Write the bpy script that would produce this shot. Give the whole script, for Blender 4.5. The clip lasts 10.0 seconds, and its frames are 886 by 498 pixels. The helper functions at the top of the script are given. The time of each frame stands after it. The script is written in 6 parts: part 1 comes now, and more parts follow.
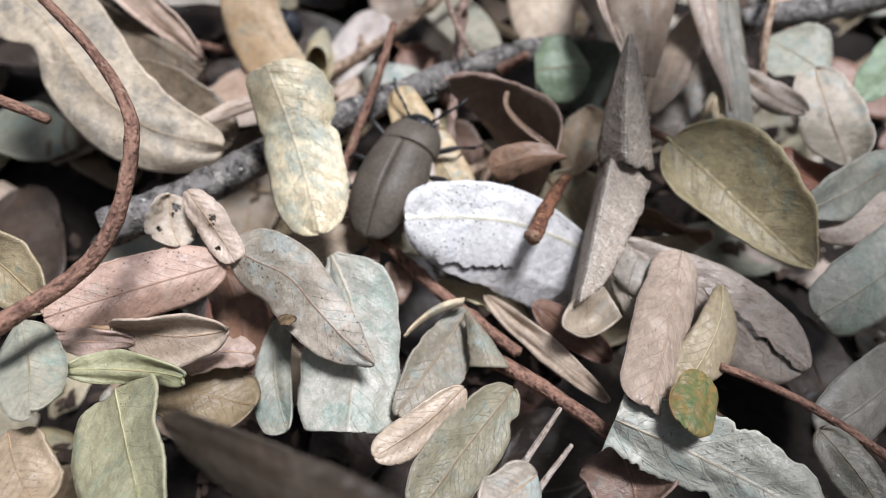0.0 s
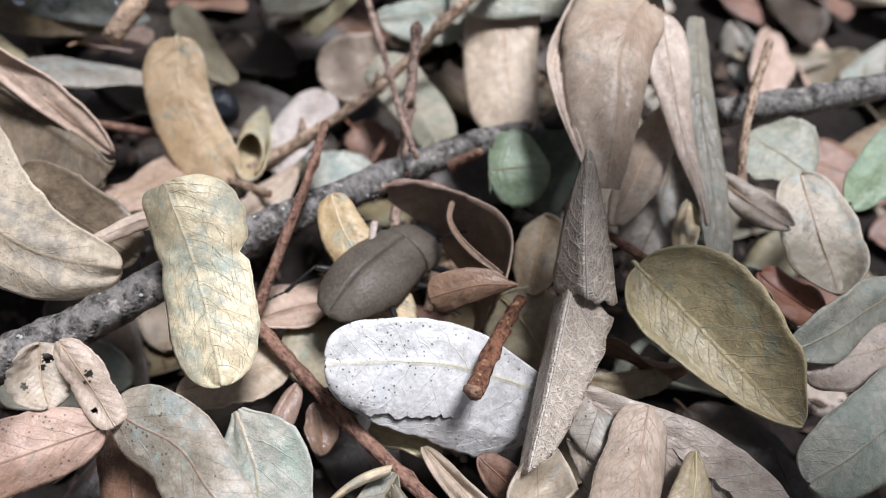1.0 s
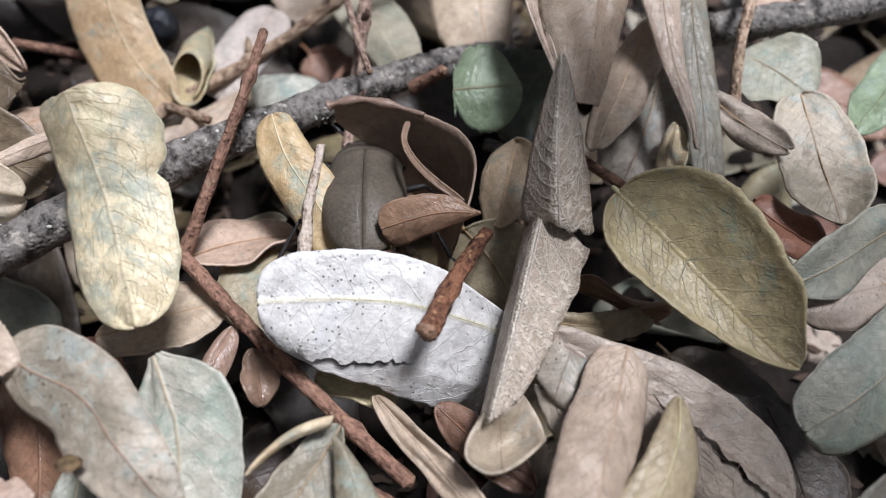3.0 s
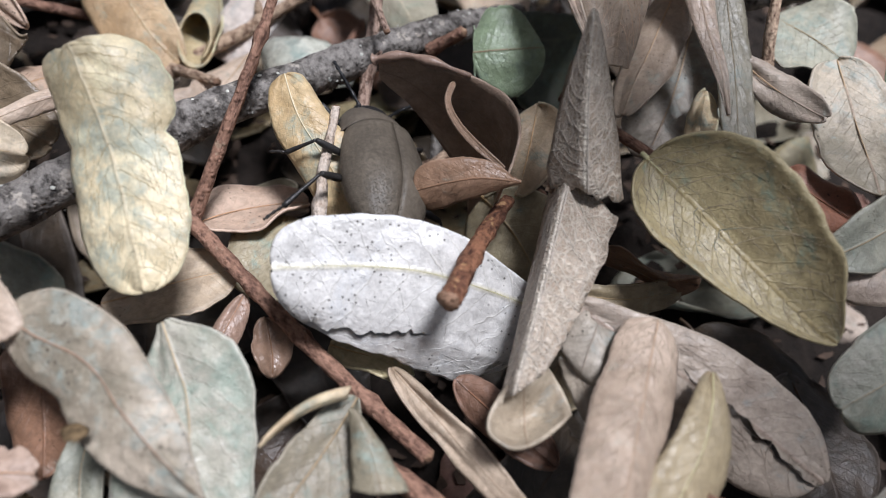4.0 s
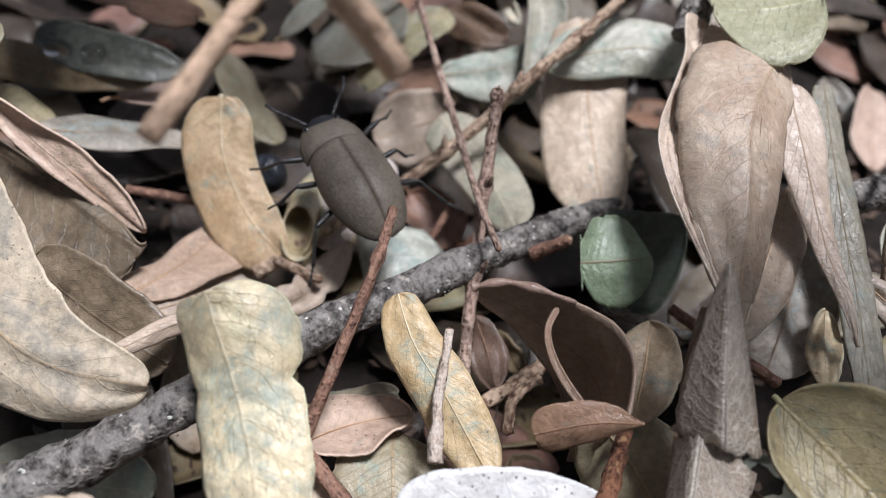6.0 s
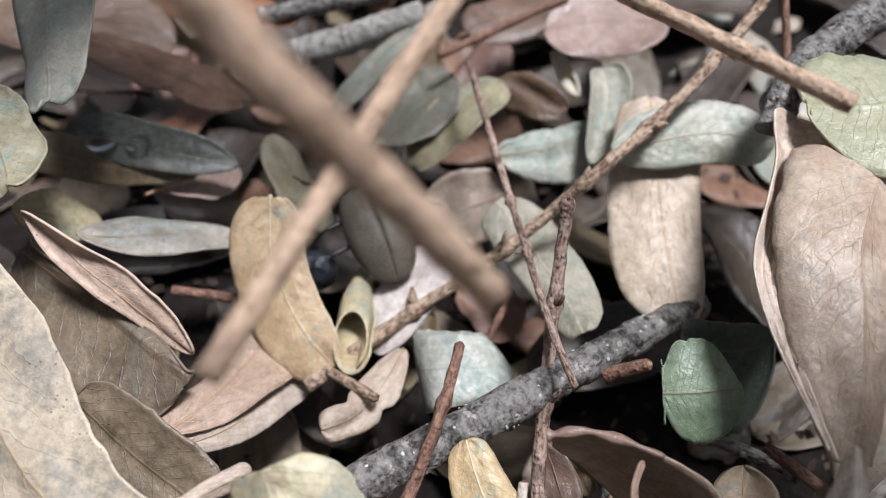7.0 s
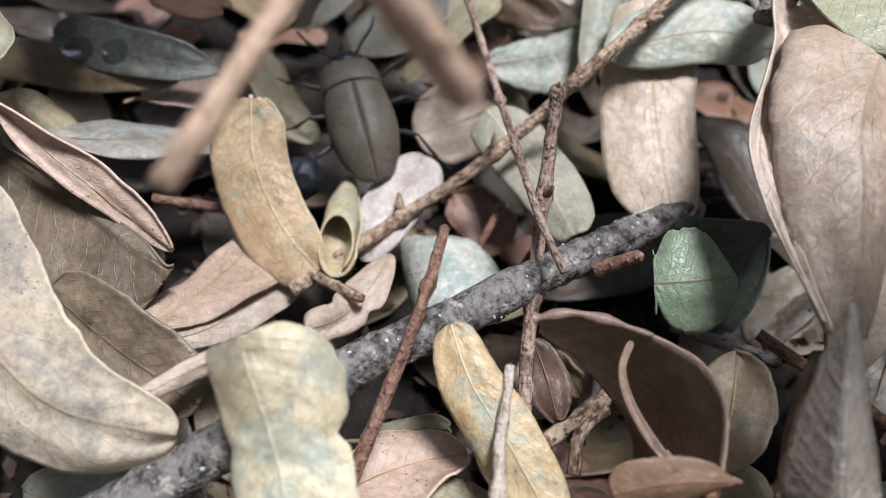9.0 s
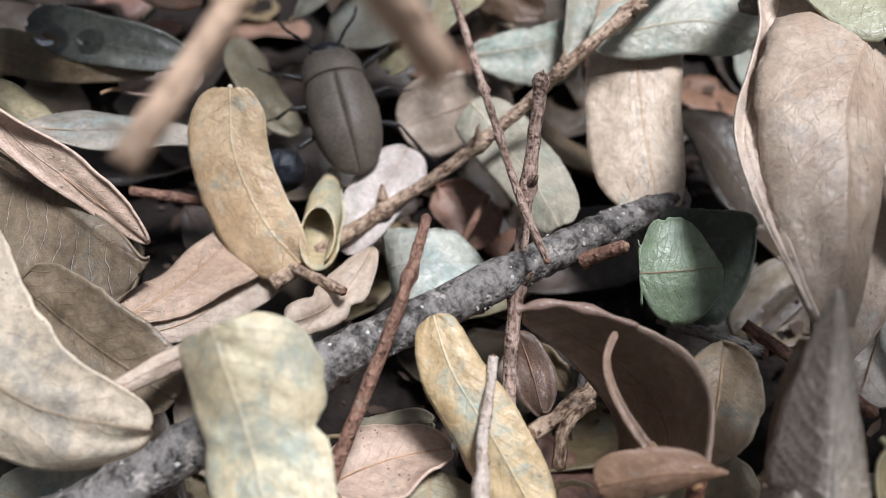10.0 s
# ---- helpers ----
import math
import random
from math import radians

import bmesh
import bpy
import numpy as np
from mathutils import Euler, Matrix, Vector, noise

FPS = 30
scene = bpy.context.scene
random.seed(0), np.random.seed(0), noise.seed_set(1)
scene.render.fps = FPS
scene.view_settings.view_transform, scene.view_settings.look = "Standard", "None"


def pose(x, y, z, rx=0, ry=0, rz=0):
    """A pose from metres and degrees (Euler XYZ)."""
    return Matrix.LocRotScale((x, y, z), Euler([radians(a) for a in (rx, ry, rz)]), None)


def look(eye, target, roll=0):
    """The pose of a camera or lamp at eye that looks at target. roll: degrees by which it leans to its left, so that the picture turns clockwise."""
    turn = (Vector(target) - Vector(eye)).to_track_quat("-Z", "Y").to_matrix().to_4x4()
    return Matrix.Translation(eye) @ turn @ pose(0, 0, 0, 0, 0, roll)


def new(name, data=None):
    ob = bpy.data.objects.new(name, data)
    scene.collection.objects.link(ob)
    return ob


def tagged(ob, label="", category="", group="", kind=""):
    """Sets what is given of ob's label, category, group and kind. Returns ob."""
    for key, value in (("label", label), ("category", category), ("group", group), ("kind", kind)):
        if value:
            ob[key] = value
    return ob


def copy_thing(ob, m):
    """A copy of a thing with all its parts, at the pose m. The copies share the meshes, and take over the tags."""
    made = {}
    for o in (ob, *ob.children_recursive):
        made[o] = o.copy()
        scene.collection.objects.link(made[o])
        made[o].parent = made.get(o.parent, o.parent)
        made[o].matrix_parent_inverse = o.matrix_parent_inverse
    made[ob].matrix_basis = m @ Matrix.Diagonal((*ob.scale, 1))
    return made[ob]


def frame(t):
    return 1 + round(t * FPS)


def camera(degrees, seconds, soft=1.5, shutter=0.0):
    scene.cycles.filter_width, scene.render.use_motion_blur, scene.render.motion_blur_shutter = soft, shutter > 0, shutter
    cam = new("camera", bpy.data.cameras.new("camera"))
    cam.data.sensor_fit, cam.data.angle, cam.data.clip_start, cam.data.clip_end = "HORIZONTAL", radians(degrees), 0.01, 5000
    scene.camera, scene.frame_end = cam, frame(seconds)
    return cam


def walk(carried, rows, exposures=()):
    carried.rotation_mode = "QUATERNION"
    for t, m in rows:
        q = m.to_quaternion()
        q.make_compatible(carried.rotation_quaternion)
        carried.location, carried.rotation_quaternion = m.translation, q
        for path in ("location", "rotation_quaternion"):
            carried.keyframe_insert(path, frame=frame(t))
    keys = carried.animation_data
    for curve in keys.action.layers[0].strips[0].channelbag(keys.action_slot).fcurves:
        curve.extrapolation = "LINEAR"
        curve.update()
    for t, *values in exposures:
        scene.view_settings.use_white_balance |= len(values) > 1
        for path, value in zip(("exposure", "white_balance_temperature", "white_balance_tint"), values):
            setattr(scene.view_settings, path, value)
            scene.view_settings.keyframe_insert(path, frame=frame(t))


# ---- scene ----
# distances below are in millimetres; MM turns them into metres
MM = 0.001
cam = camera(66.0, 10.0, soft=1.0)
cam.data.dof.use_dof = True
cam.data.dof.focus_distance = 70 * MM
cam.data.dof.aperture_fstop = 20.0
PATH = [
    (0, (1.219, 6.032, 75.373), (1.206, 7.124, 73.698), 0.5),
    (0.5, (3.405, 15.879, 73.492), (3.395, 17.013, 71.844), 0.9),
    (1, (7.285, 23.982, 72.762), (7.304, 25.131, 71.125), 2.1),
    (1.5, (9.067, 26.304, 71.011), (9.098, 27.445, 69.369), 2.4),
    (2, (10.248, 27.1, 67.552), (10.296, 28.205, 65.885), 3.1),
    (2.5, (11.899, 28.117, 65.092), (11.964, 29.197, 63.409), 3.9),
    (3, (10.767, 26.475, 62.96), (10.828, 27.527, 61.26), 3.9),
    (3.2, (10.535, 25.639, 61.087), (10.586, 26.68, 59.38), 3.7),
    (4.5, (8.255, 27.981, 59.656), (8.316, 28.976, 57.922), 4.8),
    (5, (7.123, 29.404, 60.363), (7.152, 30.439, 58.652), 3.2),
    (5.5, (3.146, 33.462, 64.692), (3.125, 34.616, 63.059), 1.7),
    (6, (0.322, 39.14, 66.295), (0.268, 40.352, 64.705), 0.8),
    (7.3, (-4.577, 54.421, 69.987), (-4.738, 55.638, 68.407), -3.5),
    (7.5, (-4.179, 53.719, 68.974), (-4.322, 54.938, 67.394), -2.8),
    (8, (-1.699, 50.089, 66.288), (-1.827, 51.262, 64.673), -2.1),
    (8.5, (-2.16, 48.392, 63.737), (-2.29, 49.545, 62.109), -2.7),
    (9, (-2.591, 47.826, 62.69), (-2.734, 48.969, 61.055), -3.5),
    (9.5, (-2.906, 47.932, 61.731), (-3.043, 49.078, 60.098), -3.2),
    (10, (-1.979, 47.788, 61.087), (-2.09, 48.934, 59.451), -2.4),
]
walk(cam, [(t, look(Vector(eye) * MM, Vector(target) * MM, roll)) for t, eye, target, roll in PATH],
     [(0.0, -0.03, 5850, 12), (3.2, -0.1, 5900, 12), (4.5, -0.13, 5900, 12), (6.0, -0.08, 5900, 12), (7.5, 0.03, 5850, 11), (10.0, 0.03, 5850, 11)])

# ---- light ----
world = bpy.data.worlds.new("sky")
scene.world = world
world.use_nodes = True
wn = world.node_tree.nodes
sky = wn.new("ShaderNodeTexSky")
sky.sky_type = "NISHITA"
sky.sun_disc = False
SUN_ELEVATION, SUN_AZIMUTH = 74.0, 68.0  # azimuth clockwise from +y
sky.sun_elevation = radians(SUN_ELEVATION)
sky.sun_rotation = radians(SUN_AZIMUTH)
sky.dust_density = 4.0
sky.ozone_density = 0.4
pale = wn.new("ShaderNodeHueSaturation")  # thin cloud: a whiter sky
pale.inputs["Saturation"].default_value = 0.42
wn["Background"].inputs["Strength"].default_value = 0.037
world.node_tree.links.new(sky.outputs[0], pale.inputs["Color"])
world.node_tree.links.new(pale.outputs[0], wn["Background"].inputs["Color"])

sun = new("sun", bpy.data.lights.new("sun", "SUN"))
sun.data.energy = 5.0
sun.data.angle = radians(14.0)
sun.data.color = (1.0, 0.97, 0.955)
_e, _a = radians(SUN_ELEVATION), radians(SUN_AZIMUTH)
sun_from = Vector((math.sin(_a) * math.cos(_e), math.cos(_a) * math.cos(_e), math.sin(_e)))
sun.matrix_world = look(sun_from * 0.6 + Vector((0, 0.08, 0)), (0, 0.08, 0))


# ---- materials ----
class Net:
    """Short hand for a node material."""

    def __init__(self, name):
        self.mat = bpy.data.materials.new(name)
        self.mat.use_nodes = True
        self.tree = self.mat.node_tree
        self.bsdf = self.tree.nodes["Principled BSDF"]

    def node(self, kind, **values):
        n = self.tree.nodes.new(kind)
        for key, value in values.items():
            if key in n.inputs:
                n.inputs[key].default_value = value
        return n

    def link(self, a, b):
        self.tree.links.new(a, b)

    def put(self, value, socket):
        if isinstance(value, bpy.types.NodeSocket):
            self.link(value, socket)
        else:
            socket.default_value = value

    def maths(self, op, a, b=0.0, c=0.0):
        n = self.tree.nodes.new("ShaderNodeMath")
        n.operation = op
        for socket, value in zip(n.inputs, (a, b, c)):
            self.put(value, socket)
        return n.outputs[0]

    def band(self, value, low, high, to0=0.0, to1=1.0):
        n = self.tree.nodes.new("ShaderNodeMapRange")
        n.interpolation_type = "SMOOTHSTEP"
        self.put(value, n.inputs[0])
        for socket, v in zip(list(n.inputs)[1:5], (low, high, to0, to1)):
            self.put(v, socket)
        return n.outputs[0]

    def mix(self, fac, a, b, blend="MIX"):
        n = self.tree.nodes.new("ShaderNodeMix")
        n.data_type = "RGBA"
        n.blend_type = blend
        self.put(fac, n.inputs[0])
        for socket, v in ((n.inputs[6], a), (n.inputs[7], b)):
            self.put((*v, 1.0) if isinstance(v, tuple) else v, socket)
        return n.outputs[2]

    def noise(self, vector, scale, detail=3.0, w=None, rough=0.55, distort=0.0):
        n = self.tree.nodes.new("ShaderNodeTexNoise")
        if w is not None:
            n.noise_dimensions = "4D"
            self.put(w, n.inputs["W"])
        self.link(vector, n.inputs["Vector"])
        n.inputs["Scale"].default_value = scale
        n.inputs["Detail"].default_value = detail
        n.inputs["Roughness"].default_value = rough
        n.inputs["Distortion"].default_value = distort
        return n.outputs[0]

    def cells(self, vector, scale, feature="DISTANCE_TO_EDGE"):
        n = self.tree.nodes.new("ShaderNodeTexVoronoi")
        n.feature = feature
        self.link(vector, n.inputs["Vector"])
        n.inputs["Scale"].default_value = scale
        return n.outputs["Distance"]

    def bump(self, height, strength, distance):
        n = self.tree.nodes.new("ShaderNodeBump")
        n.inputs["Strength"].default_value = strength
        n.inputs["Distance"].default_value = distance
        self.link(height, n.inputs["Height"])
        self.link(n.outputs[0], self.bsdf.inputs["Normal"])
        return n


RIBS = {}


def leaf_material(name, light, dark, rib, stain=(0.30, 0.40, 0.36), stained=0.5, spots=0.5, rough=0.55, net=0.5, coarse=False):
    """A dry leaf: two tones in clouds, mould stains, dark specks, side veins and a fine net of veins."""
    m = Net(name)
    geo = m.node("ShaderNodeTexCoord")
    info = m.node("ShaderNodeObjectInfo")
    shift = m.maths("MULTIPLY", info.outputs["Random"], 37.0)
    at = geo.outputs["Object"]
    uv = m.node("ShaderNodeSeparateXYZ")
    m.link(geo.outputs["UV"], uv.inputs[0])
    u, v = uv.outputs[0], uv.outputs[1]
    off = m.maths("ABSOLUTE", m.maths("SUBTRACT", v, 0.5))
    wob = m.noise(at, 260.0, 2.0, shift)
    phase = m.maths("ADD", m.maths("MULTIPLY", u, 11.0), m.maths("MULTIPLY", off, -6.5))
    phase = m.maths("ADD", phase, m.maths("MULTIPLY", wob, 1.5))
    saw = m.maths("PINGPONG", phase, 0.5)
    vein = m.maths("MULTIPLY", m.band(saw, 0.0, 0.045, 1.0, 0.0), m.band(off, 0.0, 0.5, 1.0, 0.35))
    mid = m.band(off, 0.004, 0.022, 1.0, 0.0)
    warp = m.node("ShaderNodeVectorMath")
    warp.operation = "MULTIPLY_ADD"
    bent = m.node("ShaderNodeTexNoise", Scale=500.0)
    m.link(at, bent.inputs["Vector"])
    m.link(bent.outputs["Color"], warp.inputs[0])
    warp.inputs[1].default_value = (0.0018, 0.0018, 0.0018)
    m.link(at, warp.inputs[2])
    mesh = m.band(m.cells(warp.outputs[0], 620.0 if coarse else 2000.0), 0.0, 0.085 if coarse else 0.15, 1.0, 0.0)
    cloud = m.noise(at, 110.0, 4.0, shift, 0.6)
    fine = m.noise(at, 900.0, 4.0, shift, 0.65)
    tone = m.band(m.maths("ADD", m.maths("MULTIPLY", cloud, 0.75), m.maths("MULTIPLY", fine, 0.25)), 0.41, 0.60)
    colour = m.mix(tone, light, dark)
    patch = m.noise(at, 210.0, 8.0, m.maths("ADD", shift, 11.0), 0.7, 0.5)
    mould = m.maths("MULTIPLY", m.band(patch, 0.59 - 0.15 * stained, 0.69 - 0.12 * stained), min(0.95, 0.5 + stained * 0.5))
    mould = m.maths("MULTIPLY", mould, m.band(fine, 0.36, 0.60, 0.45, 1.0))
    colour = m.mix(mould, colour, stain)
    bleach = m.band(m.noise(at, 240.0, 5.0, m.maths("ADD", shift, 17.0), 0.62, 0.6), 0.54, 0.70, 0.0, 0.5)
    colour = m.mix(bleach, colour, tuple(min(0.85, c * 1.28 + 0.03) for c in light))
    rust = m.band(m.noise(at, 320.0, 4.0, m.maths("ADD", shift, 23.0), 0.6), 0.60, 0.74)
    colour = m.mix(m.maths("MULTIPLY", rust, 0.45), colour, tuple(c * 0.55 for c in dark))
    colour = m.mix(m.maths("MAXIMUM", m.maths("MULTIPLY", vein, 0.075), m.maths("MULTIPLY", mid, 0.4)), colour, rib)
    colour = m.mix(m.maths("MULTIPLY", mesh, 0.45 if coarse else 0.11 * net), colour, rib if coarse else tuple(c * 0.6 for c in dark))
    if coarse:
        small = m.band(m.cells(warp.outputs[0], 2100.0), 0.0, 0.16, 1.0, 0.0)
        colour = m.mix(m.maths("MULTIPLY", small, 0.4), colour, rib)
        side = m.band(m.maths("PINGPONG", m.maths("ADD", m.maths("MULTIPLY", u, 5.0), m.maths("ADD", m.maths("MULTIPLY", off, -3.2), m.maths("MULTIPLY", wob, 0.6))), 0.5), 0.0, 0.035, 1.0, 0.0)
        colour = m.mix(m.maths("MULTIPLY", m.maths("MAXIMUM", side, mid), 0.8), colour, rib)
        mesh = m.maths("MAXIMUM", m.maths("MULTIPLY", mesh, 0.7), m.maths("MAXIMUM", m.maths("MULTIPLY", small, 0.4), m.maths("MULTIPLY", side, 1.6)))
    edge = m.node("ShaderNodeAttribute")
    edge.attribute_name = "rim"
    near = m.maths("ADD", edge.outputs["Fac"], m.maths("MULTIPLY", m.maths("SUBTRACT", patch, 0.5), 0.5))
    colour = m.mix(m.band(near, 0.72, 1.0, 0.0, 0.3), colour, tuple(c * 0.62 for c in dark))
    thin = m.maths("ADD", edge.outputs["Fac"], m.maths("MULTIPLY", m.maths("SUBTRACT", fine, 0.5), 0.12))
    colour = m.mix(m.band(thin, 0.955, 0.99, 0.0, 0.6), colour, tuple(min(0.8, c * 1.25 + 0.04) for c in light))
    speck = m.maths("MULTIPLY", m.band(m.cells(at, 1500.0, "F1"), 0.13, 0.21, 1.0, 0.0), m.band(m.noise(at, 130.0, 2.0, m.maths("ADD", shift, 5.0)), 0.64 - 0.22 * spots, 0.72 - 0.22 * spots))
    colour = m.mix(m.maths("MULTIPLY", speck, 0.8 * min(1.0, spots * 1.6)), colour, (0.035, 0.028, 0.022))
    grit = m.noise(at, 2600.0, 3.0, shift, 0.7)
    streaks = m.noise(at, 700.0, 6.0, m.maths("ADD", shift, 31.0), 0.7, 0.8)
    gritty = m.maths("MULTIPLY", m.band(grit, 0.3, 0.7, 0.94, 1.05), m.band(streaks, 0.34, 0.62, 0.82, 1.08))
    shade = m.maths("MULTIPLY", gritty, 1.0)
    shade = m.maths("MULTIPLY", shade, m.band(info.outputs["Random"], 0.0, 1.0, 0.86, 1.12))
    grey = m.node("ShaderNodeHueSaturation")
    m.link(colour, grey.inputs["Color"])
    m.link(shade, grey.inputs["Value"])
    m.link(m.band(m.maths("FRACT", m.maths("MULTIPLY", info.outputs["Random"], 7.3)), 0.0, 1.0, 0.493, 0.509), grey.inputs["Hue"])
    m.link(m.band(m.maths("FRACT", m.maths("MULTIPLY", info.outputs["Random"], 3.7)), 0.0, 1.0, 1.02, 1.32), grey.inputs["Saturation"])
    m.link(grey.outputs[0], m.bsdf.inputs["Base Color"])
    m.link(m.band(m.maths("ADD", m.maths("MULTIPLY", fine, 0.5), m.maths("MULTIPLY", patch, 0.5)), 0.3, 0.7, rough - 0.2, rough + 0.06), m.bsdf.inputs["Roughness"])
    m.bsdf.inputs["Specular IOR Level"].default_value = 0.5
    height = m.maths("ADD", m.maths("ADD", m.maths("MULTIPLY", mid, 0.15), m.maths("MULTIPLY", vein, 0.13)), m.maths("MULTIPLY", mesh, 0.55 if coarse else 0.07 * net))
    height = m.maths("ADD", height, m.maths("MULTIPLY", fine, 0.4))
    crinkle = m.noise(at, 420.0, 3.0, shift, 0.5, 1.2)
    height = m.maths("ADD", height, m.maths("MULTIPLY", cloud, 0.9))
    height = m.maths("ADD", height, m.maths("MULTIPLY", crinkle, 0.6))
    height = m.maths("ADD", height, m.maths("MULTIPLY", grit, 0.09))
    m.bump(height, 0.75, 0.0005)
    RIBS[name] = plain_material(name + " rib", tuple(c * k for c, k in zip(light, (0.95, 0.78, 0.58))), 0.55, 0.35, 900.0, 0.0001, 0.2)
    return m.mat


def bark_material(name, light, dark, fleck=(0.5, 0.46, 0.40), flecked=0.3, rough=0.75, grain=1.0):
    """Twig bark: streaks along the stem, dark cracks and pale flecks. UV: along in mm, round the stem."""
    m = Net(name)
    geo = m.node("ShaderNodeTexCoord")
    info = m.node("ShaderNodeObjectInfo")
    shift = m.maths("MULTIPLY", info.outputs["Random"], 37.0)
    stretch = m.node("ShaderNodeMapping")
    stretch.inputs["Scale"].default_value = (0.55, 6.0, 1.0)
    m.link(geo.outputs["UV"], stretch.inputs["Vector"])
    streak = m.noise(stretch.outputs[0], 1.6, 5.0, shift, 0.65)
    at = geo.outputs["Object"]
    grit = m.noise(at, 1100.0, 4.0, shift, 0.65)
    cloud = m.noise(at, 190.0, 3.0, shift)
    tone = m.band(m.maths("ADD", m.maths("MULTIPLY", streak, 0.7), m.maths("MULTIPLY", cloud, 0.3)), 0.40, 0.58)
    colour = m.mix(tone, dark, light)
    pale = m.band(m.noise(at, 620.0, 3.0, m.maths("ADD", shift, 9.0), 0.6), 0.66 - 0.10 * flecked, 0.72 - 0.08 * flecked)
    colour = m.mix(m.maths("MULTIPLY", pale, min(1.0, 0.35 + flecked)), colour, fleck)
    crack = m.band(streak, 0.34, 0.44, 1.0, 0.0)
    colour = m.mix(m.maths("MULTIPLY", crack, 0.7), colour, tuple(c * 0.35 for c in dark))
    m.link(colour, m.bsdf.inputs["Base Color"])
    m.link(m.band(grit, 0.3, 0.7, rough - 0.12, rough + 0.12), m.bsdf.inputs["Roughness"])
    m.bsdf.inputs["Specular IOR Level"].default_value = 0.3
    wart = m.band(m.cells(at, 1500.0, "F1"), 0.1, 0.5, 1.0, 0.0)
    colour_grit = m.band(m.noise(at, 2600.0, 3.0, shift, 0.7), 0.3, 0.7, 0.82, 1.14)
    tint = m.node("ShaderNodeHueSaturation")
    m.link(colour, tint.inputs["Color"])
    m.link(colour_grit, tint.inputs["Value"])
    m.link(tint.outputs[0], m.bsdf.inputs["Base Color"])
    height = m.maths("ADD", m.maths("MULTIPLY", streak, 0.8), m.maths("MULTIPLY", grit, 0.8))
    height = m.maths("ADD", height, m.maths("MULTIPLY", wart, 0.35))
    m.bump(height, 0.9, 0.0004 * grain)
    return m.mat


def plain_material(name, colour, rough=0.5, spec=0.4, scale=900.0, depth=0.0001, vary=0.35):
    m = Net(name)
    geo = m.node("ShaderNodeTexCoord")
    n = m.noise(geo.outputs["Object"], scale, 5.0, None, 0.65)
    big = m.noise(geo.outputs["Object"], scale * 0.14, 3.0)
    tone = m.band(m.maths("ADD", m.maths("MULTIPLY", n, 0.6), m.maths("MULTIPLY", big, 0.4)), 0.35, 0.65)
    m.link(m.mix(tone, tuple(c * (1 - vary) for c in colour), tuple(min(1.0, c * (1 + vary)) for c in colour)), m.bsdf.inputs["Base Color"])
    m.link(m.band(n, 0.3, 0.7, rough - 0.08, rough + 0.08), m.bsdf.inputs["Roughness"])
    m.bsdf.inputs["Specular IOR Level"].default_value = spec
    m.bump(n, 0.8, depth)
    return m.mat


TEAL = (0.28, 0.325, 0.29)
TAN = leaf_material("tan dry leaf", (0.450, 0.360, 0.279), (0.324, 0.252, 0.189), (0.28, 0.19, 0.13), TEAL, 0.15, 0.35)
CREAM = leaf_material("cream dry leaf", (0.69, 0.595, 0.435), (0.57, 0.47, 0.325), (0.60, 0.50, 0.36), (0.37, 0.39, 0.325), 0.8, 0.25, 0.5, 0.45)
STRAW = leaf_material("straw coloured leaf", (0.56, 0.475, 0.34), (0.43, 0.36, 0.26), (0.42, 0.33, 0.22), (0.27, 0.25, 0.205), 0.85, 0.5, 0.68)
PINK = leaf_material("pinkish brown dry leaf", (0.55, 0.415, 0.335), (0.425, 0.305, 0.24), (0.28, 0.18, 0.13), TEAL, 0.15, 0.55)
PALEPINK = leaf_material("pale pinkish leaf", (0.54, 0.455, 0.37), (0.43, 0.35, 0.28), (0.42, 0.31, 0.22), TEAL, 0.25, 0.35)
ROSE = leaf_material("pale rose leaf", (0.64, 0.545, 0.45), (0.51, 0.415, 0.335), (0.54, 0.43, 0.33), TEAL, 0.1, 0.3, 0.5)
OLIVE = leaf_material("olive brown leaf", (0.44, 0.375, 0.255), (0.31, 0.26, 0.175), (0.42, 0.33, 0.20), (0.20, 0.27, 0.225), 0.35, 0.4, 0.5)
DARKOLIVE = leaf_material("dark brown olive leaf", (0.245, 0.195, 0.135), (0.155, 0.12, 0.08), (0.25, 0.18, 0.11), (0.16, 0.18, 0.15), 0.35, 0.4, 0.55)
KHAKI = leaf_material("khaki leaf", (0.356, 0.318, 0.232), (0.255, 0.224, 0.158), (0.33, 0.24, 0.15), (0.26, 0.33, 0.29), 0.5, 0.4)
GREYTEAL = leaf_material("grey green leaf", (0.368, 0.347, 0.279), (0.266, 0.269, 0.220), (0.38, 0.34, 0.26), (0.25, 0.32, 0.28), 0.5, 0.35)
MOTTLED = leaf_material("mottled grey leaf", (0.47, 0.415, 0.345), (0.25, 0.225, 0.18), (0.25, 0.16, 0.12), (0.33, 0.37, 0.345), 0.65, 0.6)
SILVER = leaf_material("silvery white leaf", (0.71, 0.695, 0.67), (0.60, 0.585, 0.565), (0.60, 0.56, 0.40), (0.60, 0.605, 0.61), 0.3, 1.0, 0.4, 0.3)
BROWN = leaf_material("dark brown leaf", (0.23, 0.155, 0.115), (0.14, 0.09, 0.065), (0.13, 0.08, 0.055), TEAL, 0.1, 0.4, 0.45)
REDBROWN = leaf_material("reddish brown leaf", (0.30, 0.175, 0.13), (0.19, 0.11, 0.08), (0.16, 0.085, 0.06), TEAL, 0.0, 0.5, 0.5)
